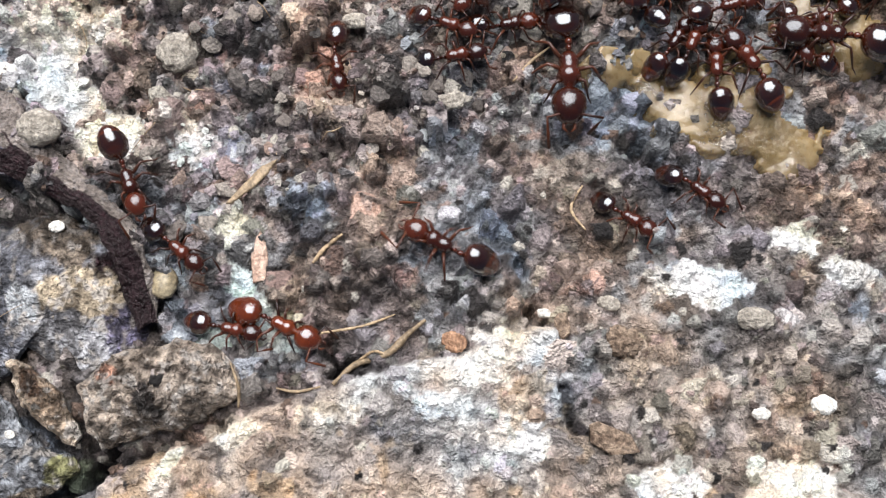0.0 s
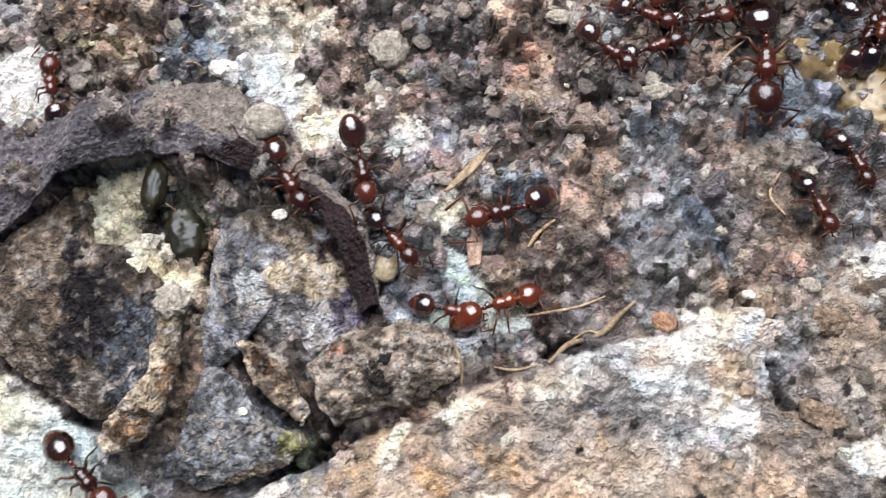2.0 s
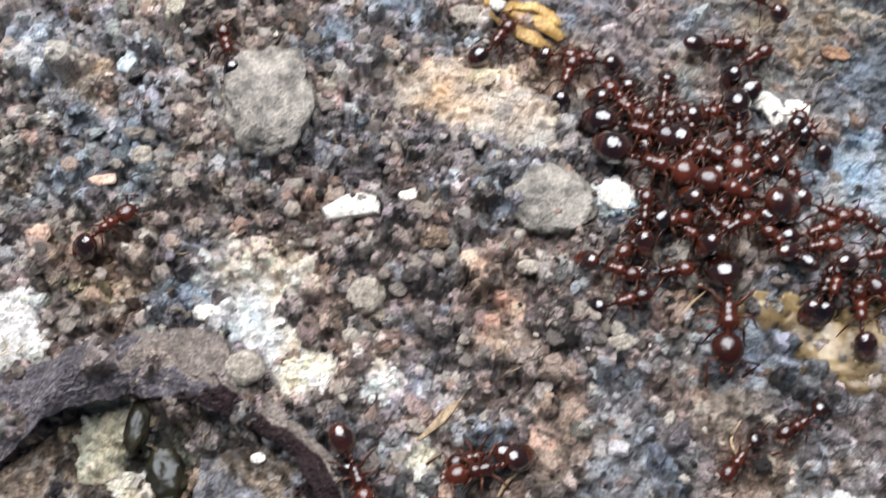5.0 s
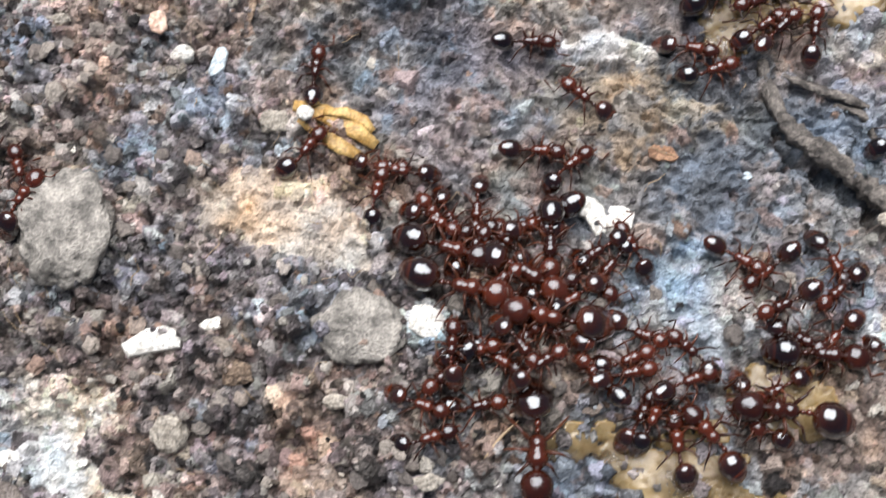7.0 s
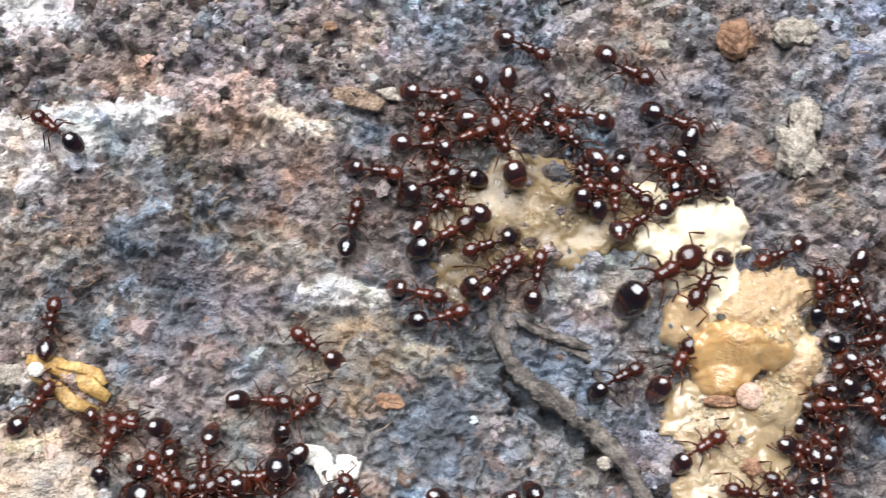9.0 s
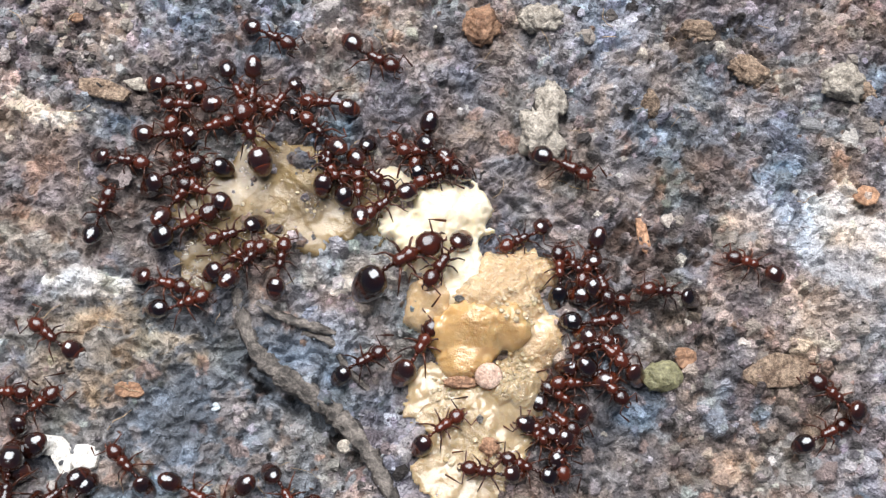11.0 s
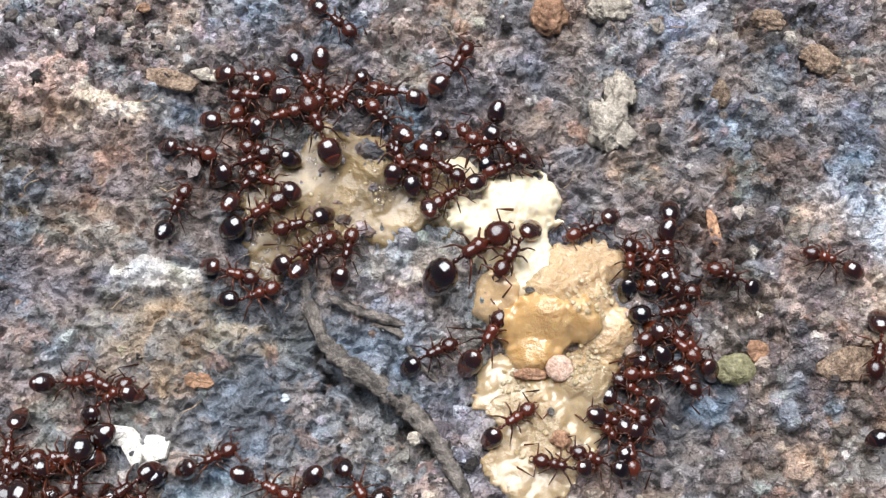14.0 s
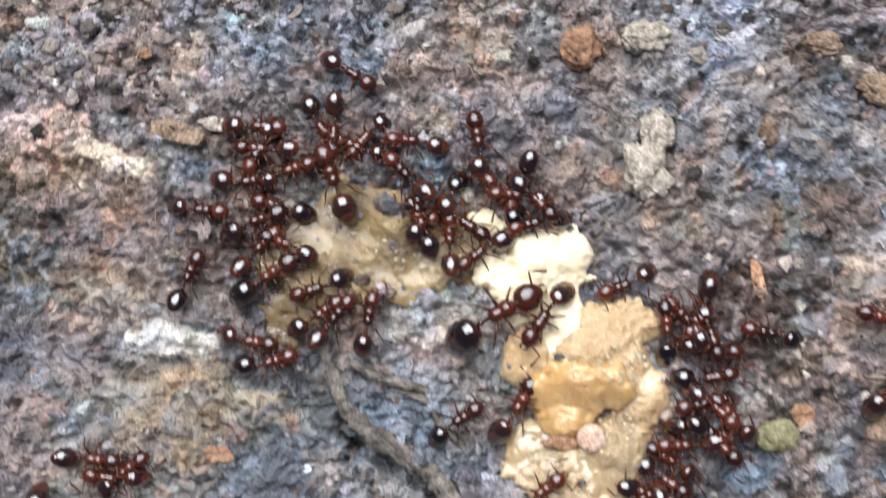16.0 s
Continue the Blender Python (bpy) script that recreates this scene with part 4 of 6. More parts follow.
# ---- broken leaf and bark plates lying in the hollow
def plate(name, outline, tones, stains, dome, thick, label, seed, rest=0.3, crumbs=0.12, mat=None, tilt=(0.0, 0.0)):
    """A thick, domed plate with a ragged rim and crumbs stuck on it; stains are ovals of another colour."""
    cx, cy = sum(p[0] for p in outline) / len(outline), sum(p[1] for p in outline) / len(outline)
    closed = outline + outline[:1]
    run = np.concatenate([[0.0], np.cumsum([math.dist(p, q) for p, q in zip(closed, closed[1:])])])
    n, m = 230, 58
    at = np.linspace(0, run[-1], n, endpoint=False)
    ox, oy = np.interp(at, run, [p[0] for p in closed]), np.interp(at, run, [p[1] for p in closed])
    for k in range(3):
        ox, oy = (np.roll(ox, 1) + 2 * ox + np.roll(ox, -1)) / 4, (np.roll(oy, 1) + 2 * oy + np.roll(oy, -1)) / 4
    u = np.linspace(0.0, 1.0, m + 1)[:, None] ** 0.75
    X, Y = cx + (ox - cx)[None, :] * u, cy + (oy - cy)[None, :] * u
    X, Y = X + 0.16 * u * rough_noise(X, Y, 0.9, seed, 3), Y + 0.16 * u * rough_noise(X, Y, 0.9, seed + 1, 3)
    bits = np.clip(rough_noise(X, Y, 0.42, seed + 2, 2), -0.4, 1) + 0.6 * np.clip(rough_noise(X, Y, 0.2, seed + 9, 2), -0.2, 1)
    low = 0.25 * rough_noise(X, Y, 2.4, seed + 3, 3)
    base = level_at(cx, cy, 0.45 * min(np.ptp(ox), np.ptp(oy))) + rest
    Z = base + dome * (1 - u**2.2) + low * 0.6 + crumbs * bits - 0.12 * u**8 + tilt[0] * (X - cx) + tilt[1] * (Y - cy)
    tone = np.clip(0.5 + 0.6 * rough_noise(X, Y, 1.7, seed + 4, 4), 0, 1)[..., None]
    C = np.array(tones[0]) * (1 - tone) + np.array(tones[1]) * tone
    for x, y, rx, ry, turn, colour in stains:
        c, s = math.cos(radians(turn)), math.sin(radians(turn))
        d = np.hypot(((X - x) * c + (Y - y) * s) / rx, (-(X - x) * s + (Y - y) * c) / ry) + 0.4 * rough_noise(X, Y, 0.8, seed + 5, 4, 0.65)
        k = np.clip((1 - d) / 0.25 + 0.5, 0, 1)[..., None]
        C = C * (1 - k) + np.array(colour) * k
    pale = np.clip((rough_noise(X, Y, 0.3, seed + 6, 2) - 0.3) * 2.5, 0, 0.85)[..., None]
    C = np.clip(C * np.exp(0.7 * lump_noise(X, Y, 0.26, seed + 7) + 0.4 * lump_noise(X, Y, 0.8, seed + 8))[..., None] * (1 - pale) + np.array((0.36, 0.335, 0.31)) * pale * (0.4 + 2.4 * C.mean(-1, keepdims=True)), 0.008, 0.8) * 1.3
    bm = bmesh.new()
    layer = bm.verts.layers.float_color.new("tint")
    sheets = []
    for drop in (0.0, thick):
        rows = []
        for j in range(m + 1):
            row = []
            for i in range(n):
                v = bm.verts.new((X[j, i], Y[j, i], Z[j, i] - drop * (0.35 + 0.65 * (1 - u[j, 0] ** 6)) - (0.3 * thick if drop else 0)))
                v[layer] = (*C[j, i], 1)
                row.append(v)
            rows.append(row)
        sheets.append(rows)
    for rows, flip in ((sheets[0], False), (sheets[1], True)):
        for j in range(m):
            for i in range(n):
                q = [rows[j][i], rows[j + 1][i], rows[j + 1][(i + 1) % n], rows[j][(i + 1) % n]]
                bm.faces.new(q[::-1] if flip else q)
    for i in range(n):
        bm.faces.new((sheets[0][m][i], sheets[1][m][i], sheets[1][m][(i + 1) % n], sheets[0][m][(i + 1) % n]))
    for j in range(0, m + 1):
        for i in range(0, n, 1 if j > m // 2 else 4):
            w = window(X[j, i], Y[j, i], 0.09)
            HEIGHT[w] = np.maximum(HEIGHT[w], Z[j, i] - 0.05)
    return tagged(part(name, bm, mat or M_PLATE), label, name.replace("_", " "))


BROWN_SOIL, BLACK_WET, BLUE_WET = (0.15, 0.118, 0.092), (0.014, 0.012, 0.015), (0.085, 0.1, 0.125)
plate("bark_plate", [(-50.7, -29.78), (-49.33, -28.3), (-48.12, -27.17), (-46.86, -26.26), (-45.69, -25.7), (-45.2, -26.7), (-45.0, -27.83), (-43.6, -28.5), (-42.36, -29.2), (-41.7, -29.9), (-42.0, -31.53), (-42.28, -33.33), (-42.79, -34.4), (-43.96, -34.9), (-45.25, -34.4), (-47.23, -33.09), (-49.24, -31.76), (-50.7, -31.16)],
      [(0.1, 0.078, 0.06), (0.2, 0.165, 0.135)], [(-43.2, -32.0, 1.6, 2.5, -12, BLUE_WET), (-44.7, -30.6, 1.15, 3.0, -10, BLACK_WET), (-43.9, -29.0, 0.9, 0.5, -30, (0.05, 0.042, 0.04)), (-45.6, -28.2, 0.5, 0.9, 15, BLACK_WET), (-44.3, -33.4, 0.6, 0.8, 0, (0.16, 0.145, 0.13))],
      0.75, 0.3, "dark brown wet bark plate with black stain", 801, 0.15, 0.14)
plate("leaf_scrap", [(-40.3, -26.76), (-38.55, -26.0), (-36.94, -26.2), (-35.49, -27.1), (-34.47, -28.7), (-33.9, -29.82), (-34.29, -31.0), (-35.32, -31.9), (-36.17, -32.2), (-37.11, -31.6), (-38.49, -31.0), (-39.31, -32.6), (-40.1, -32.7), (-40.5, -31.0), (-40.21, -29.0)],
      [(0.11, 0.118, 0.14), (0.23, 0.232, 0.245)], [(-37.6, -27.0, 1.7, 0.9, -15, (0.12, 0.1, 0.08)), (-35.3, -28.1, 0.9, 1.4, 20, (0.03, 0.017, 0.02)), (-34.6, -30.2, 0.9, 0.9, 0, (0.09, 0.085, 0.13)), (-36.9, -29.1, 1.75, 0.75, 8, (0.36, 0.3, 0.22)), (-38.5, -29.6, 0.6, 0.8, 0, (0.34, 0.36, 0.38))],
      0.8, 0.25, "blue grey dirty leaf scrap with tan crust", 811, 0.1, 0.12)
plate("slate_flake", [(-40.14, -32.6), (-39.5, -32.4), (-38.5, -33.53), (-37.31, -34.44), (-36.1, -34.9), (-35.8, -35.51), (-36.69, -36.3), (-38.56, -37.0), (-40.06, -37.2), (-41.2, -36.8), (-40.8, -35.43)],
      [(0.09, 0.1, 0.112), (0.2, 0.212, 0.23)], [(-36.5, -35.4, 0.7, 0.45, 10, (0.24, 0.24, 0.12)), (-37.6, -36.6, 1.4, 0.4, 20, (0.13, 0.11, 0.085))],
      0.4, 0.3, "dark grey wet triangular flake of slate", 821, 0.3, 0.1)
plate("soil_clod", [(-36.0, -32.3), (-34.53, -30.95), (-32.81, -30.5), (-31.3, -30.8), (-30.3, -31.75), (-30.3, -32.5), (-31.9, -33.45), (-33.37, -34.1), (-34.9, -34.6), (-35.7, -33.7)],
      [(0.15, 0.124, 0.1), (0.28, 0.238, 0.2)], [(-35.0, -32.0, 0.5, 0.4, 0, (0.25, 0.14, 0.1)), (-33.4, -32.9, 0.5, 0.7, 30, (0.035, 0.03, 0.028))],
      0.7, 0.5, "grey brown crumbly soil clod beside a rock", 831, 0.1, 0.26)
plate("bark_strip", [(-41.9, -29.9), (-41.3, -29.7), (-40.9, -30.3), (-41.0, -31.6), (-41.0, -33.0), (-41.2, -34.3), (-42.0, -35.4), (-43.2, -36.0), (-43.9, -35.7), (-43.2, -35.0), (-42.3, -34.2), (-41.9, -32.9), (-41.8, -31.5)],
      [(0.25, 0.195, 0.14), (0.42, 0.35, 0.265)], [(-42.3, -35.2, 1.3, 0.6, 35, (0.12, 0.08, 0.05)), (-41.2, -33.2, 0.35, 0.7, 0, (0.2, 0.13, 0.08))],
      0.55, 0.3, "light tan curled strip of bark with frayed end", 841, 0.45, 0.2)
plate("bark_strip", [(-38.9, -31.6), (-38.3, -31.5), (-37.5, -32.3), (-36.6, -33.1), (-35.9, -34.0), (-36.1, -34.5), (-36.9, -34.2), (-37.9, -33.3), (-38.6, -32.5)],
      [(0.24, 0.18, 0.13), (0.46, 0.39, 0.31)], [(-37.9, -32.4, 0.6, 0.3, -45, (0.1, 0.065, 0.045))],
      0.6, 0.3, "brown curled strip of bark over a gap", 851, 0.55, 0.2)


# ---- food
def lump(name, domes, mat, label, seed, step=0.11, rough=0.1, ragged=0.2, bubbles=0, category="food", sink=0.5):
    """A lumpy mass of food pressed on the ground: rows of x, y, radii, turn and height."""
    xs, ys = [d[0] for d in domes], [d[1] for d in domes]
    reach = max(max(d[2], d[3]) for d in domes) + 0.6
    ax, ay = np.arange(min(xs) - reach, max(xs) + reach, step), np.arange(min(ys) - reach, max(ys) + reach, step)
    X, Y = np.meshgrid(ax, ay)
    top = np.full(X.shape, -1.0)
    for x, y, rx, ry, turn, h in domes:
        c, s = math.cos(radians(turn)), math.sin(radians(turn))
        u, v = X - x, Y - y
        d = np.hypot((u * c + v * s) / rx, (-u * s + v * c) / ry) + ragged * rough_noise(X, Y, 1.5, seed, 4, 0.6)
        top = np.maximum(top, h * np.where(d < 1, np.clip(1 - np.clip(d, 0, 1) ** 2.4, 0, 1) ** 0.75, -2.0 * np.clip(d - 1, 0, 1) / max(h, 0.3)))
    top = top + rough * rough_noise(X, Y, 0.9, seed + 5, 4) * (top > 0)
    pick = np.random.default_rng(seed)
    for n in range(bubbles):
        x, y, rx, ry, turn, h = domes[n % len(domes)]
        a, q, r = pick.uniform(0, 6.3), math.sqrt(pick.random()) * 0.95, min(0.9, 0.16 * math.exp(abs(pick.normal(0, 0.8))))
        x, y = x + rx * q * math.cos(a), y + ry * q * math.sin(a)
        top += np.where(top > 0, 0.17 * r * np.sqrt(np.clip(1 - ((X - x) ** 2 + (Y - y) ** 2) / r**2, 0, 1)), 0)
    ground_z = HEIGHT[np.clip(np.searchsorted(gy, Y), 0, ny - 1), np.clip(np.searchsorted(gx, X), 0, nx - 1)]
    floor = ground_z
    for k in (9, 9):
        pad = np.pad(floor, k, mode="edge")
        pad = np.cumsum(np.pad(pad, ((1, 0), (0, 0))), 0)
        pad = (pad[2 * k + 1:] - pad[:-2 * k - 1]) / (2 * k + 1)
        pad = np.cumsum(np.pad(pad, ((0, 0), (1, 0))), 1)
        floor = (pad[:, 2 * k + 1:] - pad[:, :-2 * k - 1]) / (2 * k + 1)
    z = np.where(top > 0, floor + 0.12 + top, ground_z - sink)
    bm = bmesh.new()
    keep = top > -0.35
    vs = {}
    for j in range(X.shape[0] - 1):
        for i in range(X.shape[1] - 1):
            if keep[j, i] and keep[j, i + 1] and keep[j + 1, i] and keep[j + 1, i + 1]:
                q = []
                for b, a in ((j, i), (j, i + 1), (j + 1, i + 1), (j + 1, i)):
                    if (b, a) not in vs:
                        vs[b, a] = bm.verts.new((X[b, a], Y[b, a], z[b, a]))
                    q.append(vs[b, a])
                bm.faces.new(q)
    for (b, a) in vs:
        w = window(X[b, a], Y[b, a], 0.06)
        HEIGHT[w] = np.maximum(HEIGHT[w], z[b, a])
    return tagged(part(name, bm, mat), label, category)


# the crust of food in the middle of the clip's end
lump("dried_food_smear", [(-10.34, 1.51, 2.18, 2.54, -0, 0.12), (-7.55, 2.59, 3.11, 2.02, -10, 0.16), (-5.11, 1.54, 1.94, 1.77, -0, 0.18), (-11.39, -1.11, 1.07, 1.48, -0, 0.1), (-7.78, 0.73, 3.34, 1.33, -0, 0.1)], M_SMEAR, "thin translucent yellow smear of dried food", 41, 0.09, 0.025, 0.4, 8)
lump("food_crumb", [(-0.88, 0.9, 2.69, 2.1, -0, 0.75), (0.5, 1.35, 1.45, 1.6, -0, 0.75), (0.55, -1.3, 1.35, 1.7, -0, 0.8), (-2.67, 2.76, 1.17, 0.81, -0, 0.4)], M_WHITE_CRUMB, "dry white crumb of bread with ragged edge", 42, 0.07, 0.07, 0.34, 30)
lump("food_crumb", [(3.0, -1.65, 1.8, 1.4, -0, 0.75), (2.2, -3.3, 2.4, 1.7, -0, 0.6), (-1.06, -3.01, 1.02, 1.32, -0, 0.55), (3.66, -5.41, 1.14, 2.21, -0, 0.6), (2.5, -6.6, 1.6, 1.2, -0, 0.5)], M_CREAM, "moist cream coloured lump of soaked bread", 43, 0.08, 0.06, 0.24, 70)
lump("food_jelly", [(1.09, -8.51, 2.93, 2.33, -0, 0.36), (0.43, -10.68, 2.34, 1.54, -0, 0.32), (2.4, -7.4, 2.0, 1.3, -0, 0.42), (-0.3, -7.2, 1.7, 1.6, -0, 0.36)], M_CLEAR, "clear greyish wet jelly of soaked food", 46, 0.08, 0.045, 0.26, 60)
lump("food_jelly", [(0.75, -4.5, 1.85, 1.45, -0, 0.72), (0.6, -5.5, 1.3, 0.95, -0, 0.78), (2.6, -4.3, 1.1, 1.0, -0, 0.7)], M_JELLY, "glossy wet amber yellow jelly of soaked food", 44, 0.08, 0.02, 0.22, 5)


def granules(name, x, y, rx, ry, turn, count, sizes, mat, label, seed):
    """A cluster of wet grains stuck on the food, each grain a part."""
    pick = np.random.default_rng(seed)
    root = tagged(new(name), label, "food")
    root.location = (x * MM, y * MM, level_at(x, y, 0.2) * MM)
    c, s = math.cos(radians(turn)), math.sin(radians(turn))
    shapes = []
    for k in range(4):
        bm = bmesh.new()
        bmesh.ops.create_icosphere(bm, subdivisions=2, radius=1.0)
        for v in bm.verts:
            v.co *= 1 + 0.22 * noise.noise(v.co * 1.6 + Vector((seed, k * 3.0, 0)))
            v.co.z *= 0.4
        shapes.append(bm)
    meshes = []
    for bm in shapes:
        first = part("granule", bm, mat, root)
        meshes.append(first.data)
        bpy.data.objects.remove(first)
    for n in range(count):
        a, q = pick.uniform(0, 6.3), math.sqrt(pick.random())
        u, v = rx * q * math.cos(a), ry * q * math.sin(a)
        px, py = x + u * c - v * s, y + u * s + v * c
        r = pick.uniform(*sizes)
        ob = new("granule", meshes[n % 4])
        ob.parent = root
        ob.location = ((px - x) * MM, (py - y) * MM, (level_at(px, py, 0.1) - level_at(x, y, 0.2) + 0.15 * r) * MM)
        ob.rotation_euler = (pick.uniform(-0.4, 0.4), pick.uniform(-0.4, 0.4), pick.uniform(0, 6.3))
        ob.scale = (r, r * pick.uniform(0.7, 1.0), r)
    return root


granules("food_granules", 2.6, -6.2, 1.2, 0.75, 40, 46, (0.06, 0.15), M_GRANULE, "cluster of clear wet granules on soaked food", 61)
granules("food_granules", 3.0, -3.4, 1.1, 0.9, -20, 26, (0.06, 0.16), M_GRANULE, "glinting wet granules on cream coloured food", 62)
granules("food_granules", -0.3, -7.0, 0.6, 0.9, 0, 16, (0.05, 0.13), M_GRANULE, "small clear wet granules on soaked food", 63)
granules("food_granules", 1.2, -9.8, 1.6, 0.9, 0, 20, (0.06, 0.16), M_GRANULE, "scattered wet granules on clear jelly", 64)
granules("food_granules", -7.6, 1.6, 2.6, 1.2, 0, 24, (0.05, 0.12), M_GRANULE, "glinting wet granules on a dried smear", 65)
# the older food under the larger crowd
lump("dried_food_smear", [(-15.37, -19.64, 2.39, 1.24, -0, 0.12), (-12.79, -20.39, 2.06, 1.89, -0, 0.16), (-10.87, -21.62, 1.29, 1.34, -30, 0.12), (-17.53, -19.32, 1.09, 0.91, -0, 0.1), (-8.89, -17.16, 2.42, 1.37, -0, 0.12)], M_SMEAR, "old yellow food film under a crowd of ants", 45, 0.09, 0.025, 0.4, 8)



# ---- ants
def ant(name, big, seed, bend=0.0, droop=0.12, fat=1.0, skin=None):
    """An ant facing x, about 3 mm long, standing on z = 0."""
    r = random.Random(seed)
    root = new(name)
    hr, gr = ((0.45, 0.41, 0.33), 0.41) if big else ((0.38, 0.345, 0.28), 0.45)
    hx = 1.1 if big else 0.95
    z = 0.6 if big else 0.5
    gr *= fat
    turn = Matrix.Rotation(radians(bend), 4, "Z")
    # gaster on its two nodes
    bm = bmesh.new()
    lathe(bm, dome(-1.74 if big else -1.6, -0.55, gr, 22, (0.3, 0.52, 0.7), 0.25), (0, 0, z + 0.02), 20, 0.9, droop)
    bmesh.ops.transform(bm, matrix=Matrix.Translation((-0.4, 0, 0)) @ turn @ Matrix.Translation((0.4, 0, 0)), verts=bm.verts)
    part("gaster", bm, skin or M_GASTER, root, "glossy rounded amber red gaster" if skin else "glossy dark brown rounded gaster")
    bm = bmesh.new()
    oval(bm, (-0.29, 0, z + 0.02), (0.09, 0.075, 0.12), (0, 12, 0), 10, 8)
    oval(bm, (-0.46, 0, z), (0.1, 0.095, 0.1), (0, 0, 0), 10, 8)
    tube(bm, [(-0.15, 0, z - 0.08), (-0.35, 0, z - 0.06), (-0.62, 0, z - 0.04)], [0.05, 0.05, 0.06], 8)
    part("petiole", bm, M_BODY, root)
    # thorax: swollen front, waist, rear
    bm = bmesh.new()
    k = 1.45 if big else 1.4
    rows = [(-0.2, 0.03), (-0.17, 0.1), (-0.06, 0.155), (0.08, 0.165), (0.17, 0.14), (0.25, 0.17), (0.4, 0.205), (0.52, 0.18), (0.6, 0.11), (0.66, 0.07), (0.72, 0.06)]
    lathe(bm, [(x, q * k) for x, q in rows], (0, 0, z), 16, 1.05)
    part("thorax", bm, skin or M_BODY, root)
    # head with eyes and jaws
    bm = bmesh.new()
    lathe(bm, [(x, q) for x, q in dome(-hr[0], hr[0], hr[1], 16, (), -0.25)], (hx, 0, z - 0.02), 18, hr[2] / hr[1])
    head = part("head", bm, skin or M_BODY, root)
    for s in (1, -1):
        bm = bmesh.new()
        oval(bm, (hx + 0.05, s * hr[1] * 0.9, z + 0.05), (0.065, 0.03, 0.05), (0, 0, 0), 8, 6)
        part("eye", bm, M_EYE, head)
        bm = bmesh.new()
        tip = hx + hr[0]
        tube(bm, [(tip - 0.08, s * 0.11, z - 0.08), (tip + 0.06, s * 0.13, z - 0.1), (tip + 0.15, s * 0.03, z - 0.12)], [0.05, 0.045, 0.012], 6)
        part("mandible", bm, M_LEG, head)
        # elbowed feeler with a thicker tip
        out, ahead = r.uniform(0.32, 0.55), r.uniform(0.1, 0.5)
        elbow = (hx + 0.18 + 0.25 * r.random(), s * (0.2 + out), z + 0.2)
        end = (hx + 0.45 + ahead, s * (0.15 + out * r.uniform(0.5, 1.0)), z - r.uniform(0.1, 0.35))
        mid = tuple((a + b) / 2 for a, b in zip(elbow, end))
        bm = bmesh.new()
        tube(bm, [(hx + 0.2, s * 0.1, z + 0.08), elbow, mid, end], [0.036, 0.032, 0.038, 0.05], 6)
        part("antenna", bm, M_LEG, root)
    for hipx, footx, footy in ((0.42, 0.92, 0.62), (0.2, 0.25, 0.88), (0.02, -0.66, 0.86)):
        for s in (1, -1):
            hip = Vector((hipx, s * 0.12, z - 0.13))
            foot = Vector((footx + r.uniform(-0.16, 0.16), s * (footy + r.uniform(-0.14, 0.12)), 0.03)) - hip
            knee = Vector((foot.x * 0.42, foot.y * 0.45, 0.34 + r.uniform(-0.06, 0.1)))
            ankle = Vector((foot.x * 0.8, foot.y * 0.82, foot.z + 0.13))
            bm = bmesh.new()
            tube(bm, [(0, -s * 0.03, 0), knee * 0.5 + Vector((0, 0, 0.02)), knee, knee * 0.5 + ankle * 0.5 + Vector((0, 0, 0.03)), ankle, foot], [0.05, 0.058, 0.036, 0.04, 0.024, 0.014], 6)
            leg = part("leg", bm, M_LEG, root)
            leg.location = hip * MM
    return root


WORKERS = [ant("ant", False, s, b, d) for s, b, d in ((1, 0, 0.12), (2, 14, 0.2), (3, -16, 0.05), (4, 6, -0.12), (5, -8, 0.3))]
MAJORS = [ant("ant", True, s, b, d, f) for s, b, d, f in ((11, 0, 0.1, 1.22), (12, 10, 0.22, 1.3), (13, -12, 0.0, 1.26))]
GIANTS = [ant("ant", True, s, b, d, f) for s, b, d, f in ((14, 0, 0.1, 1.22), (15, 10, 0.2, 1.28), (16, -10, 0.05, 1.2))]
AMBERS = [ant("ant", True, 21, 8, 0.15, 1.2, M_AMBER)]
for k, a in enumerate(WORKERS + MAJORS + GIANTS):
    tagged(a, "glossy dark reddish brown worker ant on gritty soil" if k < len(WORKERS) else "large big-headed glossy dark brown ant", "ant", "foraging ants")
tagged(AMBERS[0], "large pale amber red ant in a crack", "ant", "foraging ants")
used = {}
MOVES = []


def settled(kind, x, y, heading, size, lift=0.0, tilt=0.0, side=0.0, label=""):
    models = {"worker": WORKERS, "major": MAJORS, "giant": GIANTS, "amber": AMBERS}[kind]
    n = used[kind] = used.get(kind, -1) + 1
    z = level_at(x, y, 0.55) - 0.05 + lift
    m = pose(x * MM, y * MM, z * MM, side, -tilt, heading)
    if n < len(models):
        ob = models[n]
        ob.matrix_basis = m
    else:
        ob = copy_thing(models[(n * 7 + n // 5) % len(models)], m)
    ob.scale = (size, size, size)
    return tagged(ob, label)


def worker(x, y, heading, size, lift=0.0, tilt=0.0, side=0.0, label=""):
    ob = settled("worker", x, y, heading, size, lift, tilt, side, label)
    MOVES.append((ob, None, random.random()))


def major(x, y, heading, size, lift=0.0, tilt=0.0, side=0.0, label=""):
    ob = settled("major", x, y, heading, size * 0.97, lift, tilt, side, label)
    MOVES.append((ob, None, random.random()))


def giant(x, y, heading, size, lift=0.0, tilt=0.0, side=0.0, label=""):
    ob = settled("giant", x, y, heading, size * 1.08, lift, tilt, side, label)
    MOVES.append((ob, None, random.random()))


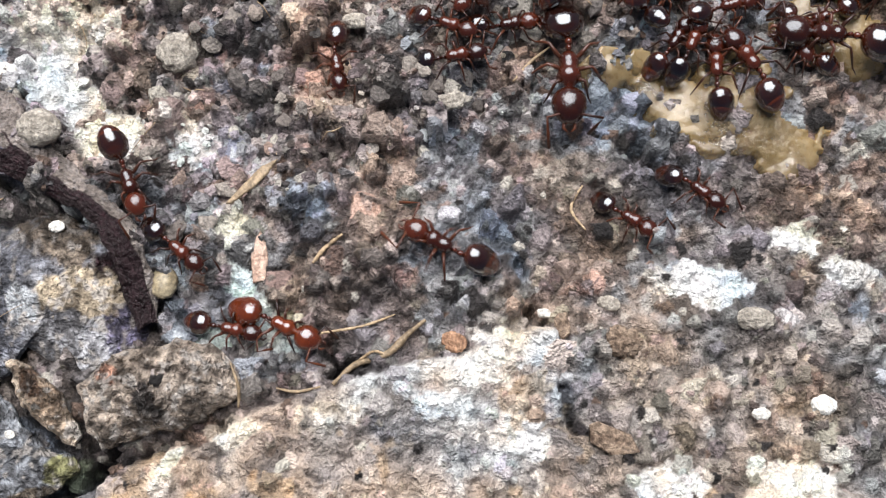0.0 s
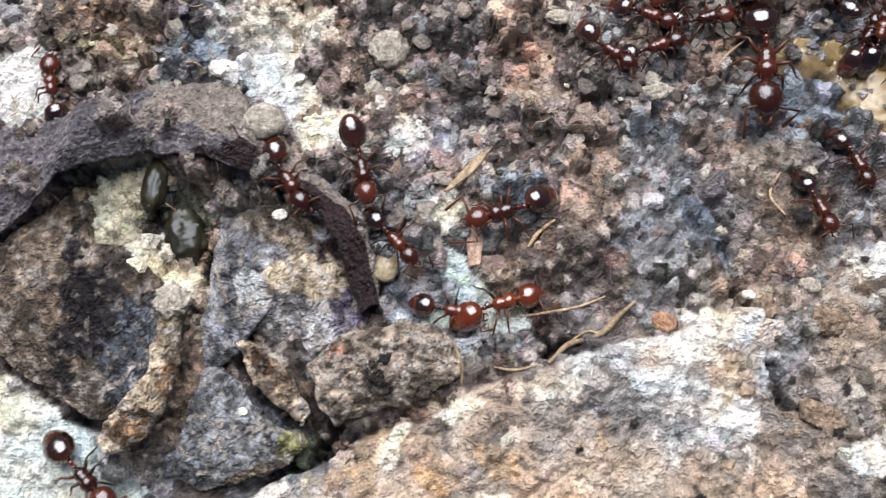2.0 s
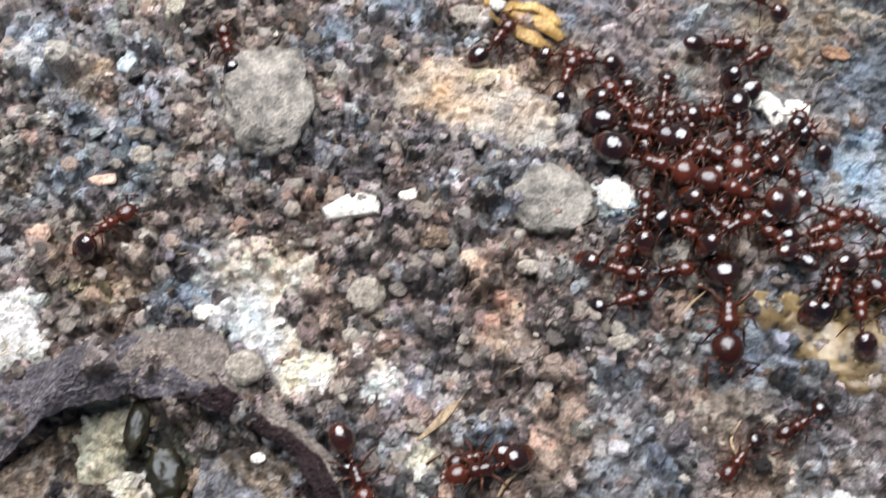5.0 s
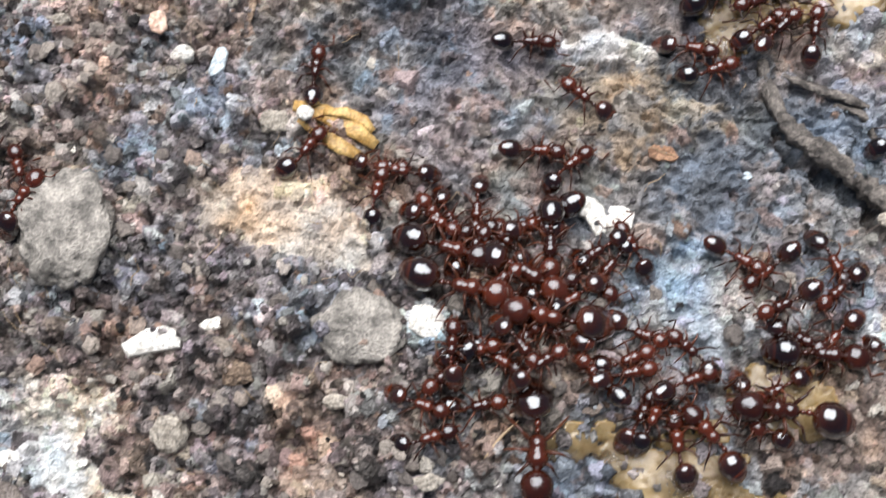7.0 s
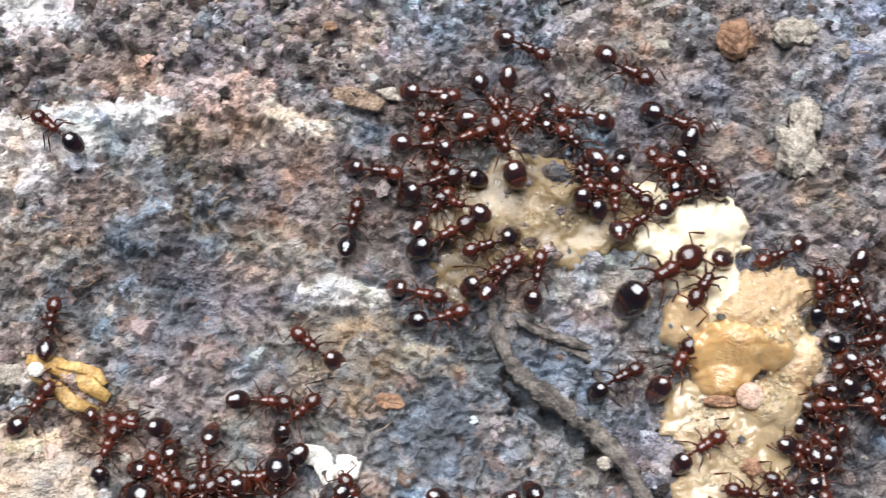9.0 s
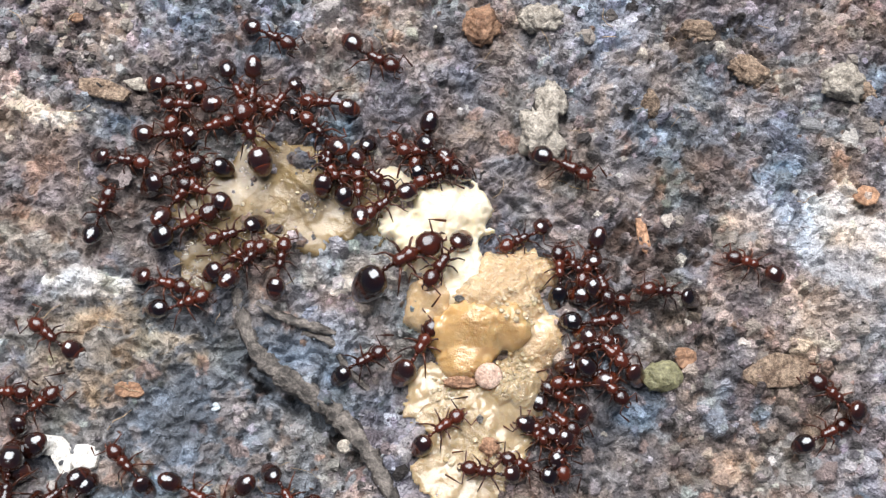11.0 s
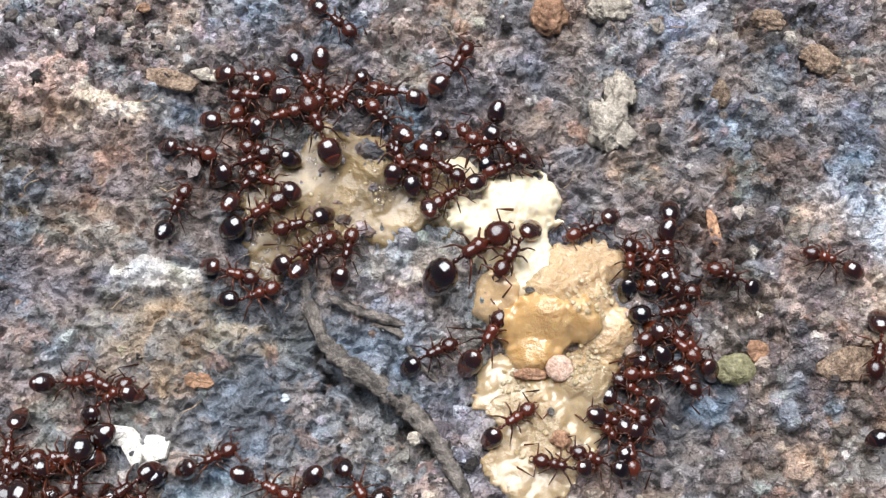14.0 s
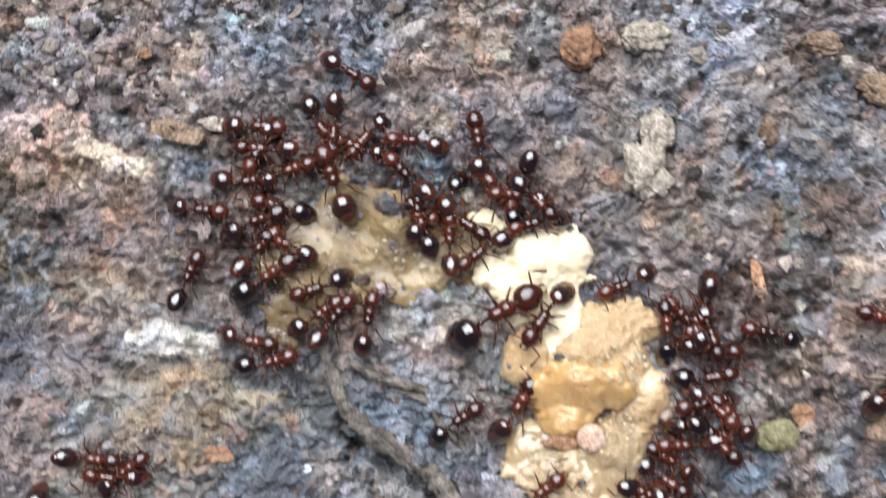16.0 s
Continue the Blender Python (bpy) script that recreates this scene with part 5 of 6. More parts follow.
def worker_walk(size, rows, label="", kind="worker"):
    t, x, y, h = rows[0]
    ob = settled(kind, x, y, h, size, 0, 0, 0, label)
    MOVES.append((ob, rows, random.random()))


def amber_walk(size, rows, label=""):
    worker_walk(size, rows, label, "amber")


def major_walk(size, rows, label=""):
    worker_walk(size * 0.97, rows, label, "major")


# round the white crumb and the smear
worker(-12.55, 7.12, -4, 1)
worker(-12.32, 6.12, -119, 1)
worker(-9.85, 7.07, -52, 1)
worker(-9.13, 6.91, -95, 1)
worker(-7.76, 6.7, -130, 1)
worker(-8.12, 6.13, 156, 1)
worker(-12.11, 6.06, 175, 1)
major(-9.14, 4.59, 111, 1.17, 0.15)
major(-12.59, 2.86, 21, 1.04)
worker(-11.48, 3.5, 165, 1, 0.1)
major(-11.16, 1.96, 158, 0.9, 0.15)
worker(-12.96, 4.73, 4, 1)
worker(-15.01, 3.45, -9, 1)
worker(-5.69, 6.37, 176, 1)
major(-11.94, 0.46, 31, 1.12)
major(-2.32, -1.28, 31, 1.5)
worker(-0.26, -1.25, -124, 1.16)
worker(-9.82, 0.14, -163, 1)
worker(-12.36, 1.74, 50, 1)
worker(-9.84, -1.13, 32, 1)
worker(-9.2, -1.23, 47, 1)
worker(-7.73, -1.33, 80, 1)
worker(-12.03, -3.08, 19, 1)
worker(-12.94, -2.11, -11, 1)
worker(-4.08, -5.67, 25, 1)
worker(-1.49, -5.12, 58, 1.19)
worker(-0.61, -8.7, 34, 1)
worker(-4.19, 1.88, 92, 1)
worker(-5.59, 3.27, 81, 1)
worker(-2.91, 1.54, -145, 1)
worker(-2, 3.68, 122, 1)
worker(-1.22, 3.9, 173, 1)
worker(-0.47, 2.75, -164, 1)
worker(-4.26, 3.55, -130, 1)
worker(-6, 4.73, 134, 1)
worker(3.3, 0.05, -157, 1)
worker(6.18, -1.23, -116, 1)
worker(6.72, -2.8, -10, 1)
worker(5.77, -1.61, 137, 1)
worker(4.79, -1.91, 88, 1)
worker(6.41, -3.97, 9, 1)
worker(6.41, -4.93, -168, 1)
worker(6.17, -6.13, -19, 1)
worker(5.66, -6.66, -180, 1)
worker(4.58, -8.1, -37, 1)
worker(4.16, -8.87, -27, 1)
worker(4.01, -8.72, 158, 1)
worker(3.91, -9.26, 130, 1)
worker(7.51, -5.62, 134, 1)
worker(1.57, -10.57, 168, 1)
worker(5.02, -7.31, 148, 1)
worker(-11.11, 5.08, 19, 1)
worker(-1.26, 4.23, -113, 1)
worker(3.23, -10.36, 156, 1)
# second layer of the crowd
worker(-3.62, 2.76, -38, 1, 0.2)
worker(-0.57, 3.66, -43, 1, 0.3)
worker(-5.27, 2.74, 120, 1, 0.1)
worker(6.57, -2.07, -72, 1, 0.2)
worker(6.75, -5.13, -43, 1, 0.2)
worker(6.77, -6.69, -46, 1, 0.2)
worker(4.59, -9.7, -81, 1, 0.25)
# on the open ground nearby
worker_walk(1, [(7.5, -20.01, -2.05, 0), (8, -17.53, -1.15, 7), (9, -16.05, 0.92, 77), (9.5, -15.98, 0.92, 78), (10.2, -15.83, 0.96, 72), (12.5, -15.61, 1.09, 70), (14.5, -15.47, 0.56, 64)])
major_walk(0.9, [(12.5, -8.41, 9.56, -25), (13, -8.44, 9.63, -15), (14.5, -8.62, 9.94, -51), (15.5, -8.44, 9.35, -33)])
worker_walk(1.09, [(9, -1.42, 6.14, -24), (9.5, 1.09, 5.87, -12), (10.2, 3.91, 4.27, -18), (12.5, 7.7, 1.39, -39), (13, 7.05, 0.84, -80), (14.5, 6.37, -1.03, -106)])
worker_walk(1.09, [(12.5, -3.65, 8.58, -26), (13, -3.47, 8.77, -20), (14.5, -2.67, 6.91, 98), (15.5, -2.92, 6.17, 99)])
worker_walk(1, [(12.5, 9.76, -2.63, 172), (13, 9.69, -2.56, 172), (14.5, 9.44, -2.17, 150), (16, 9.23, -2.11, 168)])
worker_walk(1, [(12.5, 13.63, -1.4, 162), (14.5, 13.88, -1.6, 162)])
major_walk(1.06, [(12.5, 16.99, -7.44, 140), (13, 16.47, -7.13, 139), (14.5, 15.23, -4.53, -47), (16, 13.96, -4.23, 51)])
worker_walk(1, [(10, -15.34, -11.2, 124), (12.5, -11.5, -9.02, 149), (13, -11.28, -9.43, 102), (14.5, -14.51, -10.88, -12)])
worker_walk(1, [(12.5, -17.46, -4.71, 141), (13, -16.65, -6.03, 123), (14.5, -18.58, -7.89, 173)])
major(-19.82, -10.3, -175, 1.1)
worker(-11.01, -11.42, -29, 1)
worker(16.41, -8.94, 23, 1)
worker_walk(1, [(9, -29.07, -4, 85), (9.5, -27.64, -3.84, 86)])
worker_walk(1, [(7.3, -40.87, -9.24, 110), (9, -29.53, 4.86, 145), (9.5, -28.73, 4.33, 151)])
# the larger crowd
worker(-29.27, -7.61, 56, 1.02)
worker(-26.16, -7.98, -4, 1)
worker(-25.01, -8.28, 170, 1)
worker(-21.84, -9.63, -91, 1)
worker(-23.69, -10.39, -27, 1)
giant(-23.12, -11.56, -13, 1.26)
giant(-19.99, -12.43, -30, 1.28)
giant(-22.51, -13.33, -12, 1.37)
giant(-18.74, -11.15, -91, 1.08)
worker(-19.53, -7.05, -2, 1)
worker(-16.78, -11.38, -143, 1)
giant(-18.64, -14.44, 167, 1.36, 0.25)
worker(-15.13, -14.73, -17, 1)
worker(-22.06, -11.57, 55, 1)
worker(-21, -12.99, 35, 1)
worker(-18.75, -13.1, 22, 1)
worker(-19.13, -14.63, -139, 1)
worker(-21.6, -15.36, -30, 1)
worker(-19.98, -15.46, -52, 1)
worker(-22.77, -16.69, -136, 1)
worker(-17.81, -13.32, -144, 1)
worker(-21.44, -10.66, -168, 1)
worker(-23.46, -10.33, 131, 1)
worker(-20.51, -11.13, 138, 1)
worker(-16.93, -12.54, -46, 1)
worker(-7.15, -11.43, -60, 1)
worker(-9.7, -11.84, -140, 1)
worker(-6.88, -12.65, -138, 1)
worker(-9.36, -13.39, -153, 1)
worker(-8.72, -14.72, -26, 1)
giant(-7.88, -15.42, -6, 1.24)
worker(-7.18, -14.49, -128, 1)
worker(-4.8, -15.13, -19, 1)
worker(-26.13, -9.43, 73, 1.01)
worker(-23.09, -10.18, -66, 1)
worker(-18.07, -7.72, 39, 1)
worker(-19.16, -10.04, -151, 1.24)
worker(-16.21, -11.86, -126, 1)
worker(-21.87, -15.9, 20, 1)
worker(-20.9, -15.97, -30, 1)
worker(-21.68, -18, 13, 1)
giant(-19.2, -19.4, -88, 1.5, 0.1)
worker(-14.73, -18.3, 71, 1)
worker(-13.6, -19.2, 93, 1.15)
worker(-16.72, -16.66, 134, 1)
worker(-19.24, -16.28, 31, 1)
worker(-18.54, -14.94, 155, 1)
worker(-20.26, -13.93, 164, 1)
worker(-15.64, -15.94, 23, 1)
giant(-9.2, -17.75, 177, 1.4)
worker(-10.68, -17.47, -67, 1)
worker(-12.19, -18.88, 133, 1.28)
worker(-15.2, -18.25, 62, 1)
worker(-22.66, -15.89, 87, 1)
worker(-15.67, -16.48, 12, 1)
worker(-10.28, -18.26, 150, 1)
worker(-13.3, -16.69, 18, 1)
worker(-9.58, -16.76, -149, 1)
worker(-12.99, -15.51, 141, 1)
worker(-23.93, -18, -16, 1)
worker_walk(1, [(0, -14.2, -23.6, -34), (1.5, -15.17, -22.75, -42), (4, -16.64, -23.78, -139), (5, -15.79, -23.56, -147)])
worker_walk(1, [(0, -16.75, -24.87, -28), (1.5, -16.87, -24.94, -36), (3.5, -17.68, -25.22, -135), (5, -18.47, -25.21, -126)])
# along the crack and the leaf
worker_walk(1.29, [(0, -23.37, -26.73, 155), (0.5, -25.88, -25.93, 168), (1, -28.34, -25.71, -165), (1.5, -28.71, -26.17, -158), (2, -28.91, -26.3, -162), (3, -29.03, -26.7, -164), (4, -28.56, -26.61, -164)])
amber_walk(1.13, [(0, -29.2, -29.81, -23), (0.5, -29.06, -29.68, -18), (1, -29.33, -29.84, -22), (1.5, -28.88, -30.65, -13), (2, -29.13, -29.81, 19), (2.5, -29.67, -30.23, 30), (3, -28.3, -31.34, 3), (3.5, -27.98, -31.5, 4), (4, -27.91, -31.48, 7)])
worker_walk(1.19, [(0, -34.87, -25.04, -66), (0.5, -34.58, -25.18, -72), (1, -34.56, -24.73, -71), (1.5, -34.49, -25.1, -81), (2, -34.53, -24.97, -75), (3, -34.62, -24.93, -76), (3.5, -34.48, -25.49, -73), (5, -33.64, -27.08, -66)])
worker_walk(1, [(0, -32.98, -27.41, -36), (0.5, -33, -27.33, -36), (1, -33.09, -27.54, -41), (1.5, -33.29, -27.38, -46), (2, -33.18, -27.64, -44), (3, -33.17, -27.88, -47), (3.5, -33.34, -27.67, -49)])
worker_walk(1.17, [(0, -42.49, -22.62, -28), (1.5, -38.35, -23.86, -54), (2, -37.47, -25.35, -54), (2.5, -37.14, -25.53, -60), (3, -37.54, -26.96, -90), (3.5, -38.43, -29.21, -134), (4, -39, -30.17, -126), (5, -39.86, -30.94, -130)])
worker(-30.89, -30.11, -6, 1)
worker_walk(1, [(0, -27.93, -19.65, -78), (0.5, -27.89, -20.06, -58), (1.5, -25.84, -19.11, -73), (2, -25.39, -19.63, -32), (2.5, -25.79, -21.78, -134), (3, -26.59, -22.74, -149), (3.5, -29.64, -25.49, -160), (5, -28.92, -26.11, -160)])
worker(-23.61, -19.44, 19, 1.05)
major_walk(1.29, [(1.5, -45.23, -37.19, -0), (2, -44.44, -36.87, -43), (2.5, -43.93, -36.67, -6), (3, -44.05, -37.11, -14), (3.5, -44.26, -37.06, -6), (4, -44.2, -37.19, -6)])
major_walk(1.04, [(1.5, -47.12, -23.54, 102), (2, -47.12, -22.2, 102), (3, -47.32, -20.09, 112), (3.5, -47.34, -19.39, 113), (5, -44.95, -17.81, 41), (7.3, -40.22, -9.58, 62)])



# ---- stones, chips and plant litter
def stone(x, y, rx, ry, turn, mat, label, seed, name="pebble", rz=None, knobs=0.18, sink=0.75, sub=4, lift=0.0):
    """A rough stone or seed, part sunk into the ground."""
    rz = rz or 0.7 * min(rx, ry)
    if len(label.split()) < 4:
        label += " lying on gritty soil"
    bm = bmesh.new()
    bmesh.ops.create_icosphere(bm, subdivisions=sub, radius=1.0)
    off = Vector((seed * 3.7, seed * 1.3, seed * 0.7))
    for v in bm.verts:
        n = noise.fractal(v.co * 1.5 + off, 0.7, 2.0, 4) + 0.45 * noise.fractal(v.co * 5.0 + off, 0.8, 2.1, 3)
        v.co *= 1 + 1.15 * knobs * n
        v.co = Vector((v.co.x * rx, v.co.y * ry, v.co.z * rz))
    ob = part(name, bm, mat)
    z = level_at(x, y, min(rx, ry)) - rz * sink + rz * 0.6 + lift
    ob.matrix_basis = pose(x * MM, y * MM, z * MM, 0, 0, turn)
    return tagged(ob, label, name.replace("_", " "))


def chip(x, y, rx, ry, turn, mat, label, seed, name="stone_chip", thick=0.22, tip=8.0, lift=0.0):
    """A thin angular flake, lying a little tilted."""
    r = random.Random(seed)
    if len(label.split()) < 4:
        label += " lying on gritty soil"
    thick *= 0.6
    bm = bmesh.new()
    n = r.randint(6, 9)
    rim = []
    for k in range(n):
        a = 2 * math.pi * (k + r.uniform(-0.3, 0.3)) / n
        q = r.uniform(0.75, 1.1)
        rim.append((rx * q * math.cos(a), ry * q * math.sin(a)))
    low = [bm.verts.new((x1, y1, -thick)) for x1, y1 in rim]
    top = [bm.verts.new((x1 * 0.95, y1 * 0.95, thick * r.uniform(0.1, 0.5))) for x1, y1 in rim]
    inner = [bm.verts.new((x1 * 0.5 + r.uniform(-0.1, 0.1) * rx, y1 * 0.5 + r.uniform(-0.1, 0.1) * ry, thick * r.uniform(0.5, 1.0))) for x1, y1 in rim]
    for k in range(n):
        m = (k + 1) % n
        bm.faces.new((low[k], low[m], top[m], top[k]))
        bm.faces.new((top[k], top[m], inner[m], inner[k]))
    bm.faces.new(inner)
    bm.faces.new(low[::-1])
    bmesh.ops.bevel(bm, geom=bm.edges[:], offset=0.03, segments=1, affect="EDGES")
    ob = part(name, bm, mat, smooth=False)
    z = level_at(x, y, min(rx, ry)) + 0.02 + lift
    ob.matrix_basis = pose(x * MM, y * MM, z * MM, r.uniform(-tip, tip), r.uniform(-tip, tip), turn)
    return tagged(ob, label, name.replace("_", " "))


def strand(points, radius, mat, label, name="twig", seed=1, ridges=0.0, seg=8, rest=0.6, knots=0.15):
    """A root, twig or fibre lying along points on the ground."""
    r = random.Random(seed)
    pts = [Vector((x, y, level_at(x, y, max(radius, 0.15)) + radius * rest)) for x, y in points]
    fine = []
    for k in range(len(pts) - 1):
        p0, p1, p2, p3 = pts[max(k - 1, 0)], pts[k], pts[k + 1], pts[min(k + 2, len(pts) - 1)]
        for q in range(6):
            u = q / 6
            fine.append(0.5 * (2 * p1 + (p2 - p0) * u + (2 * p0 - 5 * p1 + 4 * p2 - p3) * u * u + (3 * p1 - p0 - 3 * p2 + p3) * u**3))
    fine.append(pts[-1])
    bm = bmesh.new()
    n = len(fine)
    tube(bm, fine, [radius * (0.45 + 0.55 * min(1, 3 * (k + 0.6) / n, 3 * (n - k - 0.4) / n)) * (1 + r.uniform(-knots, knots)) for k in range(n)], seg)
    if ridges:
        for k, v in enumerate(bm.verts):
            c = fine[k // seg]
            v.co = c + (v.co - c) * (1 + ridges * (1 if (k % seg) % 2 else -1) * (0.6 + 0.4 * math.sin(k // seg * 0.9 + k % seg)))
    return tagged(part(name, bm, mat), label, name.replace("_", " "))


def blade(points, wide, mat, label, name="husk", lift=0.15, parent=None, arch=0.25):
    """A thin curved blade along points, cupped across its width."""
    bm = bmesh.new()
    rows = []
    n = len(points)
    for k, (x, y) in enumerate(points):
        a, b = points[max(k - 1, 0)], points[min(k + 1, n - 1)]
        d = Vector((b[0] - a[0], b[1] - a[1])).normalized()
        w = wide * (0.25 + 0.75 * math.sin(math.pi * (k + 0.5) / n))
        z = level_at(x, y, 0.3) + lift
        rows.append([[bm.verts.new((x - d.y * w * s, y + d.x * w * s, z + arch * w * (1 - s * s) - t)) for s in (-1, -0.5, 0, 0.5, 1)] for t in (0, 0.07)])
    for a, b in zip(rows, rows[1:]):
        for t in (0, 1):
            for k in range(4):
                bm.faces.new((a[t][k], a[t][k + 1], b[t][k + 1], b[t][k]))
        for k in (0, 4):
            bm.faces.new((a[0][k], b[0][k], b[1][k], a[1][k]))
    for e in (rows[0], rows[-1]):
        for k in range(4):
            bm.faces.new((e[0][k], e[0][k + 1], e[1][k + 1], e[1][k]))
    bmesh.ops.recalc_face_normals(bm, faces=bm.faces)
    return tagged(part(name, bm, mat, parent), label, "" if parent else name.replace("_", " "))


def band(outer, inner, mat, label, name="leaf", rise=0.35, thick=0.16):
    """A curled strip of dead leaf between two edges, arched between them, gritty and uneven along its rim."""
    def even(line, n):
        p = [Vector(q) for q in line]
        run = [0.0]
        for a, b in zip(p, p[1:]):
            run.append(run[-1] + (b - a).length)
        return [Vector((np.interp(run[-1] * k / n, run, [q.x for q in p]), np.interp(run[-1] * k / n, run, [q.y for q in p]))) for k in range(n + 1)]
    n, m = 300, 44
    a, b = even(outer, n), even(inner, n)
    rim = [level_at(p.x, p.y, 0.3) for p in a]
    rim = [sum(rim[max(0, k - 12):k + 13]) / len(rim[max(0, k - 12):k + 13]) for k in range(n + 1)]
    bm = bmesh.new()
    layer = bm.verts.layers.float_color.new("tint")
    sheets = []
    for low in (0, thick):
        grid = []
        for k in range(n + 1):
            row = []
            for q in range(m + 1):
                u = q / m
                p = a[k].lerp(b[k], u)
                wob = noise.noise(Vector((p.x * 1.2, p.y * 1.2, 3.0)))
                p = p + 0.14 * Vector((wob, noise.noise(Vector((p.x * 1.7, p.y * 1.7, 5.0)))))
                vein = noise.noise(Vector((k * 0.06, u * 22.0, 1.0)))
                grain = max(0.0, noise.noise(Vector((p.x * 5.5, p.y * 5.5, 9.0)))) + 0.6 * max(0.0, noise.noise(Vector((p.x * 11, p.y * 11, 2.0))))
                z = rim[k] + 0.1 + rise * math.sin(math.pi * min(1.0, u * 0.8 + 0.05)) + 0.1 * wob + 0.05 * vein + 0.16 * grain - low - 0.35 * u**3
                v = bm.verts.new((p.x, p.y, z))
                c = Vector((0.09, 0.085, 0.109)) * (1 + 0.95 * vein + 0.3 * wob)
                if k / n > 0.42 and u < 0.62 + 0.2 * wob:
                    c = Vector((0.22, 0.19, 0.17)) * (1 + 0.4 * wob + 0.3 * vein)
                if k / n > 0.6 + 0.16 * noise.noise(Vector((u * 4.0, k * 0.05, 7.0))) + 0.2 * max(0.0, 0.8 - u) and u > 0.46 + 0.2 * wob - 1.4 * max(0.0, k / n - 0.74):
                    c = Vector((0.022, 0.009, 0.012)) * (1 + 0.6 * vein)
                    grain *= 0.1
                c = c.lerp(Vector((0.33, 0.3, 0.29)), min(1.0, 1.5 * grain) * (0.9 if wob > -0.1 else 0.35))
                v[layer] = (*c, 1)
                row.append(v)
            grid.append(row)
        sheets.append(grid)
    for grid in sheets:
        for k in range(n):
            for q in range(m):
                bm.faces.new((grid[k][q], grid[k][q + 1], grid[k + 1][q + 1], grid[k + 1][q]))
    for q in (0, m):
        for k in range(n):
            bm.faces.new((sheets[0][k][q], sheets[0][k + 1][q], sheets[1][k + 1][q], sheets[1][k][q]))
    for k in (0, n):
        for q in range(m):
            bm.faces.new((sheets[0][k][q], sheets[0][k][q + 1], sheets[1][k][q + 1], sheets[1][k][q]))
    bmesh.ops.recalc_face_normals(bm, faces=bm.faces)
    return tagged(part(name, bm, mat), label, name)


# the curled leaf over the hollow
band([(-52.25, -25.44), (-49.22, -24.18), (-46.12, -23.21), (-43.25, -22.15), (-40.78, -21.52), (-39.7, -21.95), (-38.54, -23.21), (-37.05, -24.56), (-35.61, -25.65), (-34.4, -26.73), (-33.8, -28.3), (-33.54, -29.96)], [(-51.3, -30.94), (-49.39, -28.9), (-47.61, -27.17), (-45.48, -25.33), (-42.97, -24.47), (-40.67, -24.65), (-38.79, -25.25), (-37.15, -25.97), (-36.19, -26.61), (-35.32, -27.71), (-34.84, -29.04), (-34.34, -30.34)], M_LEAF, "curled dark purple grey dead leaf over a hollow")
# litter in and round the hollow
stone(-42.9, -25.6, 0.5, 1.1, -5, M_POD, "shiny dark olive insect pupa case", 3, "pupa_case", None, 0.12, 0.6)
stone(-41.6, -27.4, 0.85, 1.15, 25, M_POD, "dark wrinkled seed pod in the hollow", 4, "seed_pod", None, 0.2, 0.8)
stone(-41.34, -30.36, 0.62, 0.6, -0, M_PALE, "pale crumb of soil", 7, "soil_crumb", None, 0.3, 0.3)
stone(-37.75, -26.59, 0.31, 0.23, 10, M_CHALK, "small smooth cream white seed", 9, "seed", None, 0.06, 0.2)
stone(-38.45, -34.25, 0.19, 0.16, -0, M_CHALK, "tiny white grain", 10, "pebble", None, 0.1)
stone(-38.48, -23.23, 0.78, 0.71, -0, M_PALE, "round flat pale pebble on the leaf", 11, "pebble", None, 0.1, 0.2)
stone(-33.94, -19.56, 0.79, 0.77, -0, M_PALE, "pinkish pale rounded pebble", 12, "pebble", None, 0.14)
chip(-19.63, -28.71, 0.37, 0.2, -5, M_CHALK, "small white stone chip by the rock edge", 13)
stone(-17.26, -28.12, 0.43, 0.29, -10, M_PALE, "flat cream oval pebble", 14, "pebble", None, 0.08)
stone(-22.96, -30, 0.39, 0.36, -0, M_ORANGE, "small orange brown grain", 15, "pebble", None, 0.15)
chip(-30.09, -27.4, 0.35, 1.15, 4, M_PINK, "pink papery bud scale standing in grit", 16, "bud_scale", 0.3, 20.0)
stone(-33.45, -28.55, 0.5, 0.6, -0, M_SEED, "pale tan egg shaped seed", 17, "seed", None, 0.08, 0.2)
chip(-18.99, -29.2, 0.3, 0.63, 15, M_BARK, "tan fibrous flake on the rock edge", 18, "bark_flake")
chip(-17.12, -33.2, 1.18, 0.65, -25, M_BARK, "thin tan flake of bark", 19, "bark_flake")
chip(-30.52, -24.75, 1.35, 0.23, 50, M_FIBRE, "brown straw bit on soil", 20, "straw", 0.12)
stone(-23.45, -21.12, 0.59, 0.33, 15, M_PALE, "cream crumbly grain", 21, "pebble", None, 0.25)
strand([(-27.11, -31.8), (-26.38, -30.99), (-25.21, -30.58), (-24.58, -29.88), (-23.95, -29.29)], 0.13, M_FIBRE, "thin tan forked twig along the crack", "twig", 2)
strand([(-25.25, -30.65), (-25.75, -30.57), (-26.39, -30.92)], 0.055, M_FIBRE, "short tan twig stub", "twig", 3)
strand([(-21.24, -20.05), (-20.62, -19.2), (-19.89, -18.45)], 0.06, M_FIBRE, "straight pale straw on soil", "straw", 4)
strand([(-28.3, -30.14), (-26.27, -29.7), (-25.07, -29.1)], 0.05, M_FIBRE, "thin tan root hair", "root_hair", 5)
strand([(-18.4, -23.72), (-18.79, -24.63), (-18.24, -25.47)], 0.055, M_FIBRE, "thin tan root hair", "root_hair", 6)
strand([(-28.1, -27.59), (-27.74, -26.92), (-27.14, -26.45)], 0.09, M_FIBRE, "brown plant fibre in the soil", "plant_fibre", 7)
